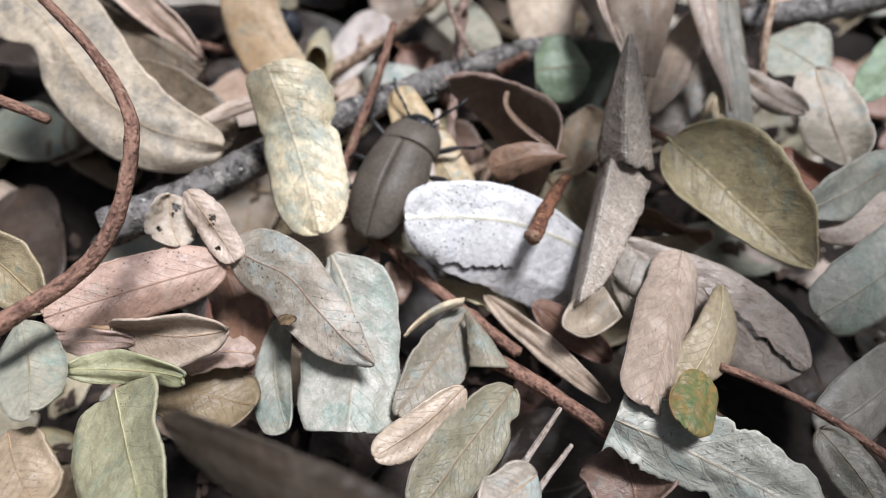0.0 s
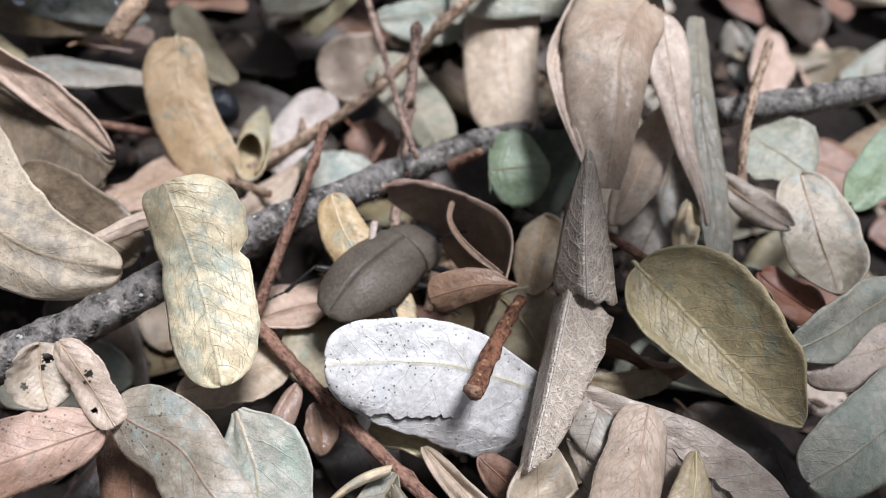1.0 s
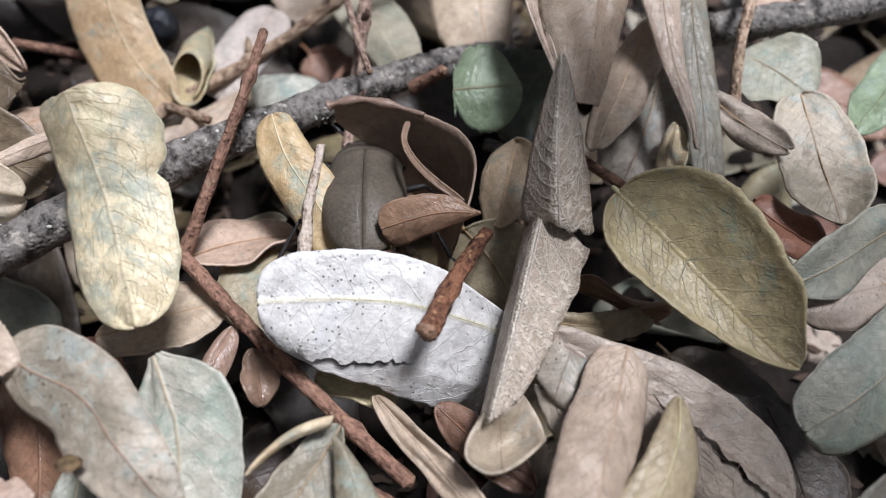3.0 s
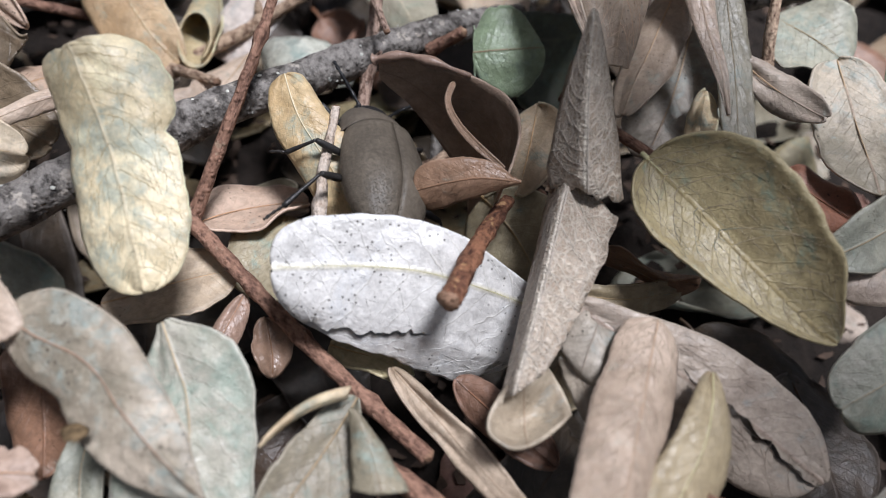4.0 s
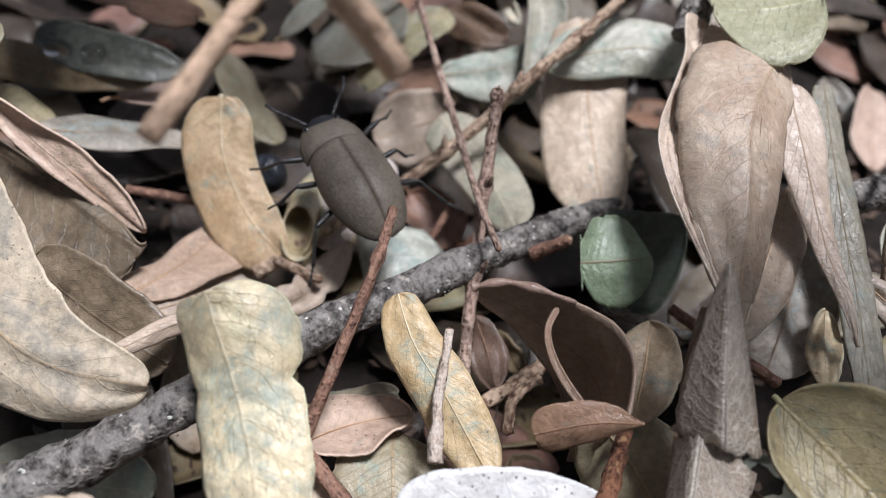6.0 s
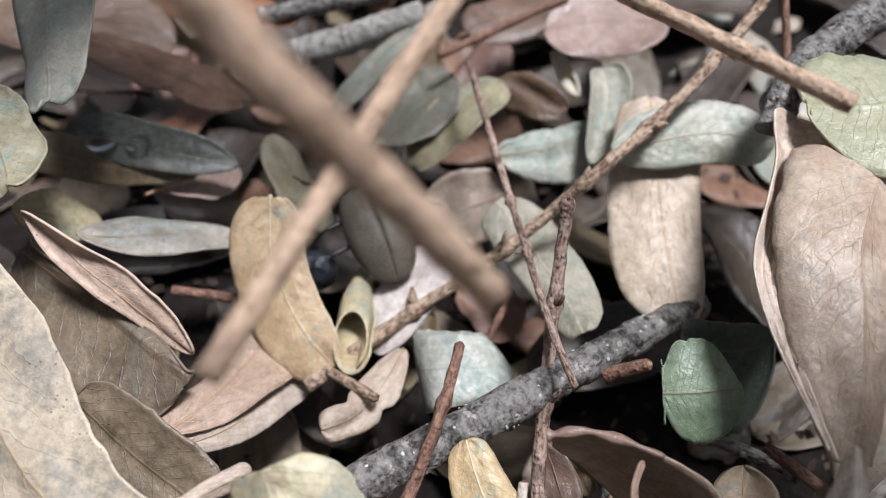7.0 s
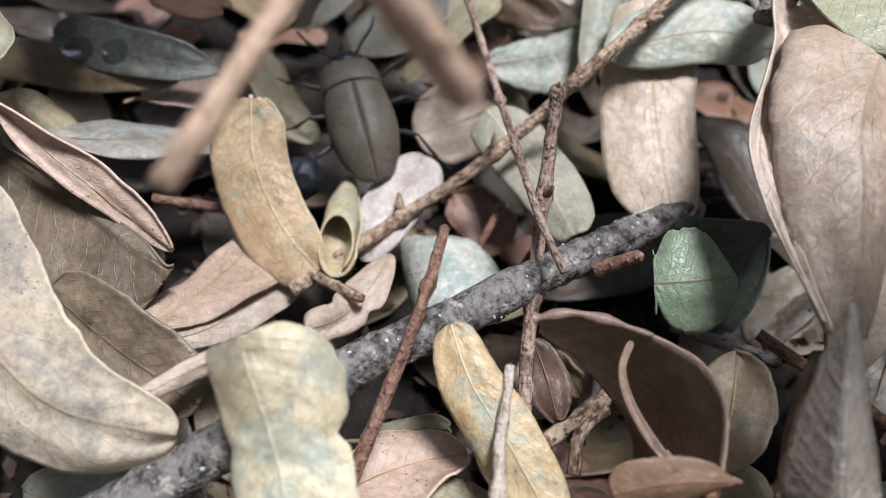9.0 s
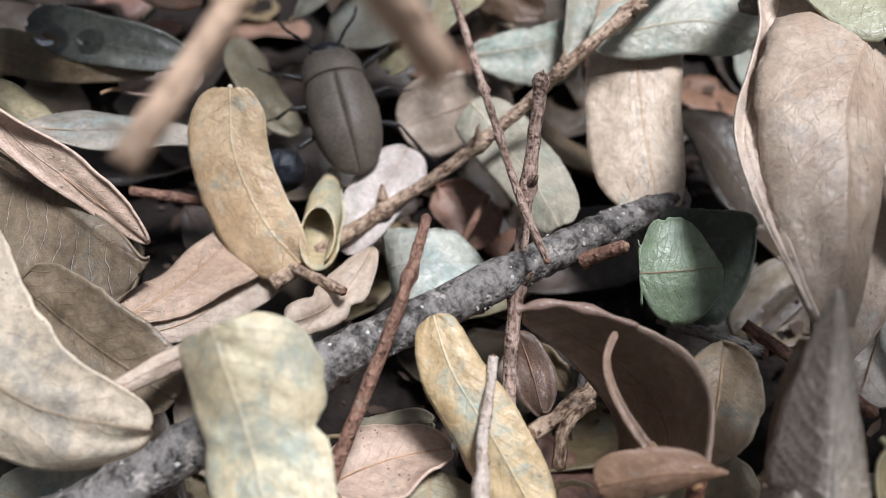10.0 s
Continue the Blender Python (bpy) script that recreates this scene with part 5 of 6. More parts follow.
blade("long olive leaf in the far litter", DARKOLIVE, [(-76.3, 118.2, 4.0), (-66.1, 117.8, 3.0), (-56.6, 116.9, 2.0), (-47.0, 118.3, 0.0)], (2.0, 3.2, 3.4, 2.6, 1.3), (1.7, 2.6, 2.8, 2.0, 0.9), cup=-0.35, nv=18, seed=84)
leaf("long pinkish brown leaf with a rolled dark edge", PINK, (-55.6, 97.6, 15.0), (-37.8, 88.5, 2.0), (-44.1, 94.3, 10.0), q=0.55, other=0.55, cup=0.9, tilt=(0, 0), curl=0, sway=0.0, seed=85)
blade("bowl shaped glossy brown leaf", GLOSSBROWN, [(-60.9, 98.9, 6.0), (-50.9, 93.0, 5.0), (-43.4, 88.7, 4.0), (-36.8, 84.6, 3.0)], (1.3, 1.6, 1.6, 1.6, 0.9), (4.5, 9.4, 11.0, 9.9, 6.5), cup=0.25, lift=(0.0, 0.1), tips=(2.0, 1.5), nv=24, nu=50, roll=(0.0, 0.25), wave=0.6, seed=86)
blade("grainy brown grey leaf under the pale tan leaf", GLOSSBROWN, [(-46.4, 80.2, 6.5), (-39.6, 75.9, 5.5), (-34.2, 72.9, 4.5), (-29.3, 70.8, 3.0)], (2.7, 4.3, 5.0, 4.4, 2.6), (3.2, 4.3, 4.2, 3.6, 2.1), cup=0.2, rib=False, nv=20, wave=0.7, bumps=2.0, seed=90)
blade("large pale tan leaf", STRAW, [(-69.5, 97.0, 17.0), (-62.2, 89.3, 16.0), (-52.6, 80.3, 13.5), (-45.1, 71.5, 11.0), (-37.1, 66.9, 9.0), (-28.9, 66.8, 6.5)], (6.5, 6.6, 6.9, 5.3, 2.5), (6.5, 6.5, 5.5, 5.6, 3.1), cup=-0.15, lift=(-0.1, 0.05), wave=0.9, bumps=2.0, nu=70, nv=28, tips=(4.0, 0.0), notch=((0.45, -1, 0.4, 0.06),), seed=87)
blade("reddish strip of a leaf", PALEPINK, [(-25.6, 73.7, 8.0), (-28.6, 71.6, 8.5), (-31.4, 69.6, 8.5), (-34.5, 68.2, 8.0)], (1.1, 1.2, 1.1, 0.8, 0.3), (1.1, 1.2, 1.0, 0.7, 0.3), cup=-1.1, rib=False, nv=18, wave=0.2, seed=88)
blade("ochre leaf with a grey green patch", OCHRE, [(-6.1, 78.8, 6.0), (-4.1, 73.7, 5.0), (-0.5, 68.9, 3.0), (2.4, 64.7, 1.0), (4.3, 61.9, 0.0)], (1.8, 2.6, 3.1, 2.9, 1.6), (2.0, 2.9, 3.3, 3.0, 1.8), cup=-0.5, rib=RIB_PALE, nv=20, seed=89)
leaf("brown folded leaf with a pale edge", PINK, (-15.7, 65.0, -3.0), (-4.3, 70.9, -5.0), (-8.6, 63.8, -2.0), q=0.6, cup=0.5, seed=90)
leaf("pale olive leaf under others", KHAKI, (-6.3, 68.1, -5.0), (-5.0, 57.2, -4.0), (-12.0, 62.7, -4.0), q=0.5, seed=91)
twig("brown stem running under a leaf", TWIG_RED, [(31.3, 36.7, 6.0), (40.3, 33.5, 4.0), (50.1, 26.5, 3.0)], 0.45, 0.5, seed=92)
twig("thin pale splinter of wood", TWIG_PALE, [(8.5, 24.4, 7.0), (12.6, 29.7, 11.0)], 0.4, 0.2, end=False, seed=93)
twig("thin forked splinter of wood", TWIG_PALE, [(10.2, 22.4, 8.0), (13.4, 26.1, 11.0)], 0.4, 0.2, end=False, seed=94)
twig("broken twig with a frayed end", TWIG_TAN, [(12.1, 80.5, -9.0), (8.2, 76.2, -7.0), (3.7, 72.1, -5.0)], 0.8, 0.85, rough=0.4, seed=95)
twig("curved strip of brown bark", TWIG_TAN, [(10.2, 77.0, -8.0), (7.1, 73.3, -6.0), (6.4, 69.2, -6.0)], 0.7, 0.6, rough=0.4, seed=96)
twig("dark upright twig in the hollow", TWIG_DARK, [(10.0, 79.0, -12.0), (10.7, 86.3, -8.0)], 0.7, 0.7, seed=97)
twig("dark broken twig under a leaf", TWIG_DARK, [(19.2, 89.0, -10.0), (25.6, 85.8, -9.0), (29.7, 83.7, -8.0)], 0.8, 0.8, seed=98)
twig("reddish twig under a leaf", TWIG_RED, [(18.1, 68.3, -4.0), (22.7, 72.2, -5.0)], 0.8, 0.7, seed=99)
twig("reddish twig lying in the hollow", TWIG_RED, [(-8.8, 90.9, -14.0), (-1.3, 110.7, -15.0)], 0.6, 0.5, seed=100)
twig("dark reddish twig under the ochre leaf", TWIG_RED, [(-47.7, 102.2, -6.0), (-38.9, 103.1, -9.0)], 0.7, 0.7, seed=101)

# far edge of the litter
leaf("dark brown leaf in the far shade", BROWN, (-72.5, 142.2, 5.0), (-41.9, 130.4, 2.0), (-56.1, 130.8, 3.0), q=0.5, tear=0.3, seed=102)
leaf("brown leaf in the far shade", BROWN, (-88.3, 144.9, 8.0), (-59.7, 148.5, 2.0), (-71.5, 137.7, 3.0), q=0.5, seed=103)
leaf("brown leaf under the far stick", REDBROWN, (-77.7, 169.3, 2.0), (-39.6, 152.1, 0.0), (-56.6, 153.3, 1.0), q=0.5, seed=104)
leaf("long pale green leaf", GREYTEAL, (-31.5, 134.9, -3.0), (-15.2, 157.5, 3.0), (-25.7, 147.1, 0.0), q=0.6, cup=0.4, seed=105)
leaf("greenish leaf leaning in the hollow", GREYOLIVE, (-13.2, 147.6, -4.0), (-24.5, 132.8, -8.0), (-22.9, 146.7, -6.0), q=0.5, seed=106)
leaf("olive leaf above the hollow", KHAKI, (-4.0, 144.4, -3.0), (-18.2, 129.9, -8.0), (-8.5, 132.1, -6.0), q=0.5, seed=107)
leaf("dark curled leaf in the hollow", BROWN, (-5.4, 146.2, -5.0), (6.8, 140.7, -6.0), (0.1, 146.8, -3.0), q=0.5, cup=0.9, seed=108)
leaf("pale sliver of a dry leaf", CREAM, (4.1, 149.0, 0.0), (8.4, 141.9, -4.0), (7.3, 146.0, -1.0), q=0.6, seed=109)
leaf("reddish brown leaf beyond the twigs", UMBER, (2.5, 150.7, 2.0), (22.1, 151.5, 4.0), (11.4, 143.5, 1.0), q=0.5, seed=110)
leaf("dark brown leaf beyond the twigs", BROWN, (-10.8, 156.0, -2.0), (7.1, 170.9, -1.0), (-2.8, 154.4, -3.0), q=0.5, seed=111)
leaf("yellow green leaf high at the border", LIME, (42.2, 115.9, 20.0), (29.6, 115.9, 17.0), (36.5, 125.5, 19.0), q=0.45, cup=-0.2, rib=RIB_OLIVE, seed=112)
leaf("pale grey green leaf close by", GREYTEAL, (-64.3, 134.3, 26.0), (-54.4, 108.2, 20.0), (-52.0, 117.0, 24.0), q=0.45, cup=-0.3, seed=113)
leaf("khaki leaf close to the border", KHAKI, (-66.2, 112.4, 20.0), (-54.7, 97.4, 17.0), (-54.8, 104.8, 18.0), q=0.45, seed=114)

# twigs
twig("thick grey branch piece with pale bark", TWIG_GREY, [(-38.8, 145.9, 0.0), (-30.2, 149.4, 1.0), (-18.4, 155.6, 2.0)], 2.6, 2.2, sides=14, rough=0.2, name='stick', category='stick', seed=115)
twig("dark branch at the far edge", TWIG_DARK, [(-45.9, 152.3, 3.0), (-31.9, 156.2, 4.0), (-13.0, 162.1, 5.0)], 1.6, 1.4, seed=116)
twig("reddish twig at the far edge", TWIG_RED, [(-14.7, 145.4, 1.0), (-4.9, 150.5, 3.0), (6.0, 156.6, 5.0)], 0.7, 0.6, nodes=(0.4,), node_size=1.4, seed=117)
twig("dark bark speckled with pale lichen", TWIG_DARK, [(28.5, 117.4, 12.0), (30.8, 122.6, 15.0), (37.0, 129.1, 17.0), (49.4, 137.4, 19.0)], 1.9, 2.4, sides=14, rough=0.35, name='stick', category='stick', seed=118)
twig("upright reddish twig at the border", TWIG_RED, [(35.6, 135.3, 8.0), (34.5, 144.7, 16.0)], 0.6, 0.5, seed=119)
twig("dark grey stick with pale lichen flecks", TWIG_DARK, [(-42.9, 55.2, 3.0), (-32.4, 61.8, 3.0), (-17.0, 74.4, 2.5), (-4.4, 83.1, 1.5), (6.0, 90.7, 0.0), (14.5, 97.6, -3.0), (23.0, 104.5, -7.0)], 2.5, 1.7, rough=0.22, nodes=(0.3, 0.55, 0.8), node_size=1.12, sides=18, name='stick', category='stick', steps=14, lichen=130, seed=120)
twig("short broken side twig on the stick", TWIG_RED, [(9.0, 90.3, -1.0), (13.1, 90.1, 2.5)], 0.9, 0.7, seed=121)
twig("upright reddish twig with a broken tip", TWIG_RED, [(-15.5, 64.2, -2.0), (-11.7, 72.2, 4.0), (-8.7, 79.9, 8.5), (-7.1, 86.5, 11.0)], 0.75, 0.5, nodes=(0.72,), node_size=1.4, seed=122)
twig("long reddish brown twig", TWIG_RED, [(-15.8, 65.0, 0.0), (-6.8, 56.3, -1.0), (0.2, 49.9, -2.0), (10.0, 41.0, -1.0)], 0.8, 0.75, nodes=(0.55, 0.8), node_size=1.3, seed=123)
twig("reddish twig in the front", TWIG_RED, [(4.7, 40.7, 0.0), (11.7, 35.8, 2.0), (19.5, 28.6, 5.0)], 1.1, 0.75, seed=124)
twig("peeled pale twig leaning on a leaf", TWIG_PALE, [(-1.2, 62.0, 3.0), (-1.2, 67.8, 4.0), (-0.5, 75.4, 5.0)], 0.75, 0.4, rough=0.45, seed=125)
twig("short thick rusty twig end", TWIG_RUST, [(17.8, 67.4, 0.5), (14.5, 59.8, 5.0), (11.3, 51.7, 8.3)], 0.7, 1.05, rough=0.4, seed=126)
twig("thin jointed pinkish twig", TWIG_DUSTY, [(-9.3, 138.6, 5.0), (-3.7, 116.5, 4.5), (-0.9, 106.1, 4.0), (2.0, 93.9, 5.0), (4.4, 84.7, 7.0)], 0.55, 0.38, nodes=(0.35, 0.55, 0.8), node_size=1.7, bud=True, seed=127)
twig("upright jointed reddish twig", TWIG_DUSTY, [(1.2, 72.4, -3.0), (1.6, 81.4, -1.0), (2.7, 94.7, 4.0), (3.8, 105.2, 12.0)], 0.75, 0.75, nodes=(0.45, 0.7, 0.97), node_size=1.5, bud=True, seed=128)
twig("long jointed tan twig", TWIG_TAN, [(-26.9, 90.1, -8.0), (-18.6, 98.2, -8.0), (-14.6, 102.0, -8.0), (-6.0, 107.6, -5.0), (2.5, 113.0, 0.0), (8.3, 115.2, 6.0), (16.9, 123.3, 9.0), (24.5, 131.2, 13.0), (34.6, 144.1, 18.0)], 0.95, 0.75, nodes=(0.25, 0.42, 0.6, 0.72, 0.86), node_size=1.5, sides=10, bud=True, seed=129)
twig("short broken twig stub", TWIG_TAN, [(-25.8, 93.0, -8.0), (-17.4, 87.7, -5.0)], 0.75, 0.6, seed=130)
twig("out of focus reddish twig", TWIG_ROSE, [(-19.2, 68.7, 37.1), (-12.6, 81.3, 42.0), (-6.0, 93.8, 46.9), (1.0, 107.0, 52.0)], 0.75, 0.75, seed=131)
twig("pale stout twig reaching over the litter", TWIG_ROSE, [(-4.2, 73.5, 39.4), (-8.0, 72.2, 47.5), (-12.0, 71.0, 55.5), (-15.5, 70.2, 63.0)], 1.0, 1.0, seed=132)
twig("twig crossing high above the litter", TWIG_ROSE, [(23.0, 96.5, 33.7), (7.7, 108.9, 34.5), (-3.9, 118.2, 35.1)], 0.8, 0.8, seed=133)
twig("curved reddish vine stem", TWIG_RED, [(-44.0, 68.3, 30.0), (-36.5, 61.5, 28.0), (-30.8, 54.2, 27.0), (-29.6, 49.4, 25.0), (-31.3, 43.4, 21.0), (-34.6, 38.8, 19.0), (-40.1, 32.2, 20.0)], 0.5, 0.95, rough=0.2, seed=134)
twig("reddish stem behind a leaf", TWIG_RED, [(-50.9, 61.6, 20.0), (-45.4, 61.0, 17.0)], 0.7, 0.6, seed=135)
twig("blurred branch at the back", TWIG_DARK, [(48.7, 99.6, 2.0), (61.4, 100.6, 4.0), (80.2, 104.1, 6.0)], 2.2, 2.0, sides=12, seed=136)
twig("pale forked twig at the back", TWIG_TAN, [(48.1, 84.4, 3.0), (48.9, 91.9, 8.0), (54.8, 105.9, 10.0)], 0.7, 0.6, seed=137)
twig("thin twig behind the brittle leaf", TWIG_RED, [(24.7, 82.7, 0.0), (34.8, 73.9, 0.0)], 0.7, 0.6, seed=138)

# the brittle leaf that stands like a spire, broken in two
spire = sheet("leaf", "grey brown brittle leaf with raised veins, standing upright and broken", GREYBARK, [[(20.8, 65.0, 6.5), (23.4, 62.1, 10.0), (27.2, 62.2, 8.5)], [(21.1, 68.9, 11.5), (22.9, 67.3, 15.0), (26.0, 69.5, 13.0)], [(23.2, 75.0, 19.0), (23.2, 74.7, 19.6), (23.7, 74.9, 19.0)]], ragged=0.08, seed=3, rib=True, crease=True)
sheet("lower_piece", "paler lower half, folded along its midrib", GREYBARK, [[(21.6, 66.5, 5.2), (21.9, 63.7, 8.9), (27.0, 61.6, 7.4)], [(18.5, 54.2, 3.2), (19.0, 52.6, 6.9), (24.2, 54.6, 6.0)], [(16.2, 45.3, 2.8), (16.8, 44.6, 5.4), (19.5, 46.7, 5.0)]], under=spire, ragged=0.06, seed=5, rib=True, crease=True)
sheet("spoon_end", "spoon shaped brown end", CRACKED, [[(16.6, 46.3, 3.5), (17.8, 45.6, 5.2), (20.1, 47.6, 4.0)], [(14.8, 42.9, 4.0), (18.2, 43.8, 1.5), (21.4, 46.1, 3.0)], [(15.6, 41.0, 5.0), (18.0, 40.7, 4.6), (21.9, 43.6, 4.0)]], under=spire, seed=6)
sheet("side_flap", "narrow brown flap", BROWN, [[(21.6, 66.2, 5.0), (21.8, 65.2, 6.0), (22.4, 65.2, 6.0)], [(21.5, 70.2, 10.0), (21.9, 69.7, 11.0), (22.3, 68.9, 12.0)], [(22.2, 73.4, 14.5), (22.4, 73.2, 15.0), (22.6, 72.8, 15.5)]], under=spire, seed=7)

# broken pieces
sheet("leaf", "shiny cream leaf folded like a box, beside the stick", WHITEGREEN, [[(-15.2, 101.0, -11.0), (-13.7, 95.1, -11.5), (-11.8, 89.4, -12.0)], [(-10.3, 98.8, -7.5), (-9.4, 92.9, -6.5), (-8.7, 88.1, -7.5)], [(-5.2, 99.6, -9.0), (-1.5, 94.6, -8.5), (-1.2, 91.6, -9.0)]], seed=11, wave=0.4, ragged=0.05)
sheet("leaf", "broken square piece of a grey brown leaf", MOTTLED, [[(23.0, 53.1, 4.5), (24.6, 51.5, 5.0), (26.6, 50.5, 4.5)], [(21.7, 50.1, 4.0), (23.3, 48.2, 5.0), (25.3, 47.8, 5.0)], [(21.7, 49.7, 3.5), (23.0, 47.1, 4.0), (24.7, 46.0, 4.2)]], seed=12, wave=0.3, ragged=0.1)
sheet("leaf", "narrow broken sliver of a grey leaf", MOTTLED, [[(21.4, 49.0, 3.0), (21.6, 48.8, 3.4), (21.9, 48.5, 3.6)], [(22.1, 46.3, 2.5), (23.2, 46.7, 3.4), (24.4, 45.8, 3.6)], [(23.5, 43.5, 2.0), (23.7, 43.5, 2.5), (24.0, 44.1, 3.0)]], seed=13, wave=0.2, ragged=0.08)
sheet("leaf", "pale curled margin of a torn leaf", CREAM, [[(-3.5, 40.3, 4.0), (-3.3, 40.7, 4.6), (-3.1, 41.2, 4.0)], [(-0.5, 42.9, 4.5), (-0.2, 43.3, 5.4), (-0.1, 44.0, 4.6)], [(3.1, 44.4, 4.5), (3.3, 44.7, 5.2), (3.4, 45.3, 4.5)]], seed=14, wave=0.3, ragged=0.1)
sheet("leaf", "torn pale flap of a folded leaf", KHAKI, [[(3.4, 43.4, 4.2), (3.8, 43.2, 4.6), (4.2, 43.1, 4.2)], [(3.7, 40.6, 3.6), (5.2, 40.4, 4.4), (6.6, 40.3, 3.4)], [(4.1, 37.3, 3.0), (6.4, 37.0, 3.6), (8.5, 37.4, 2.6)]], seed=15, wave=0.3, ragged=0.12)
sheet("leaf", "thin jagged brown flake", TAN, [[(20.5, 65.6, 6.0), (20.7, 64.8, 6.4), (21.3, 64.7, 6.0)], [(20.9, 65.7, 6.4), (21.2, 65.1, 6.8), (21.7, 65.0, 6.4)], [(21.7, 66.1, 6.8), (21.8, 65.6, 7.0), (22.0, 65.5, 6.8)]], seed=16, wave=0.2, ragged=0.3)

# the brown leaf curled into a funnel
funnel = funnel_wall("brown dry leaf curled into a funnel, dark inside", UMBER, [(4.4, 80.9, 7.3), (7.6, 80.7, 7.8), (11.4, 79.2, 7.7), (15.3, 77.0, 7.8), (17.8, 74.2, 7.8), (18.3, 71.0, 7.6), (17.6, 67.8, 7.2), (16.6, 65.6, 6.8)], (11.0, 71.5), -11.0, 0.55)
blade("smooth lip turned outwards, pale along its edge", PINKBROWN, [(17.7, 64.7, 7.2), (14.1, 65.1, 7.4), (11.2, 65.2, 6.8), (7.8, 65.2, 5.6)], (0.4, 1.2, 1.9, 2.4, 1.7), (0.4, 1.5, 2.2, 2.3, 1.2), cup=-0.5, lift=(-0.35, 0.2), under=funnel, name="lip", blunt=(0.0, 0.9), nv=18, wave=0.2, seed=9)
inner_flap = blade("inner flap of the curled leaf", PINKBROWN, [(12.2, 77.9, 6.8), (11.4, 74.8, 7.4), (12.1, 71.5, 7.8), (14.0, 68.4, 7.8), (16.3, 66.2, 7.4)], (0.3, 0.3, 0.4, 0.4, 0.2), (0.3, 0.3, 0.4, 0.4, 0.2), cup=0.5, rib=False, under=funnel, name="inner_flap", wave=0.1, bumps=0.3, nu=30, nv=10, seed=19)
rolled_edge(funnel, [(3.8, 81.0, 7.1), (4.6, 80.9, 7.4), (7.6, 80.7, 7.9), (11.4, 79.2, 7.8), (14.0, 77.8, 7.8)], 0.5)
leaf("tan leaf with teal mould behind the curled leaf", OCHRE, (21.4, 79.6, 2.0), (18.8, 68.8, -1.0), (23.4, 73.1, 2.0), other=0.8, q=0.45, cup=0.2, seed=139)

# ---- small things in the litter ----
def berry(at, r):
    bm = bmesh.new()
    made = bmesh.ops.create_uvsphere(bm, u_segments=28, v_segments=18, radius=1.0)["verts"]
    for v in made:
        n = v.co.normalized()
        v.co = n * r * MM * (1 + 0.10 * noise.noise(n * 3.1) + 0.05 * noise.noise(n * 7.0)) * (1.0 if abs(n.z) < 0.95 else 0.93)
        v.co.z *= 1.15
    ob = part("berry", bm, BERRY)
    ob.location = Vector(at) * MM
    tagged(ob, "wrinkled blue black dried berry among leaves", "berry")


BERRY = plain_material("blue black berry skin", (0.018, 0.021, 0.028), 0.35, 0.5, 900.0, 0.0004, 0.5)
berry((-28.6, 107.4, -7.0), 2.7)


def pellet(at, r, label, material, flat=0.6):
    bm = bmesh.new()
    made = bmesh.ops.create_uvsphere(bm, u_segments=14, v_segments=9, radius=1.0)["verts"]
    for v in made:
        v.co = Vector((v.co.x * 1.1, v.co.y * 0.8, v.co.z * flat)) * r * MM * (1 + 0.35 * noise.noise(v.co * 2.2))
    ob = part("pellet", bm, material)
    ob.location = Vector(at) * MM
    tagged(ob, label, "pellet")


pellet((5.1, 57.2, 5.5), 0.5, "tiny black pellet on the white leaf", BERRY)

WOOL = plain_material("grey white wool", (0.62, 0.62, 0.64), 0.9, 0.2, 1800.0, 0.0005, 0.3)
CRUST = plain_material("brown crust", (0.16, 0.11, 0.06), 0.85, 0.2, 1800.0, 0.0005, 0.6)
pellet((-16.3, 40.1, 8.3), 0.9, "round brown crust on the mottled leaf", CRUST, 0.2)
pellet((-20.5, 47.8, 7.6), 0.35, "tiny pale seed on the mottled leaf", WOOL)
pellet((-12.1, 43.4, 8.3), 0.3, "tiny pale scale on the mottled leaf", WOOL)


def water_drop(at, r):
    bm = bmesh.new()
    made = bmesh.ops.create_uvsphere(bm, u_segments=20, v_segments=12, radius=1.0)["verts"]
    for v in made:
        v.co = Vector((v.co.x * 1.2, v.co.y, v.co.z * 0.55)) * r * MM
    ob = part("water_drop", bm, WATER)
    ob.location = Vector(at) * MM
    tagged(ob, "clear round water drop on a dark leaf", "water drop")


WATER = bpy.data.materials.new("clear water")
WATER.use_nodes = True
_b = WATER.node_tree.nodes["Principled BSDF"]
_b.inputs["Transmission Weight"].default_value = 1.0
_b.inputs["Roughness"].default_value = 0.03
_b.inputs["IOR"].default_value = 1.33
water_drop((-54.5, 119.3, 4.6), 1.5)
water_drop((-59.6, 119.1, 4.9), 1.8)


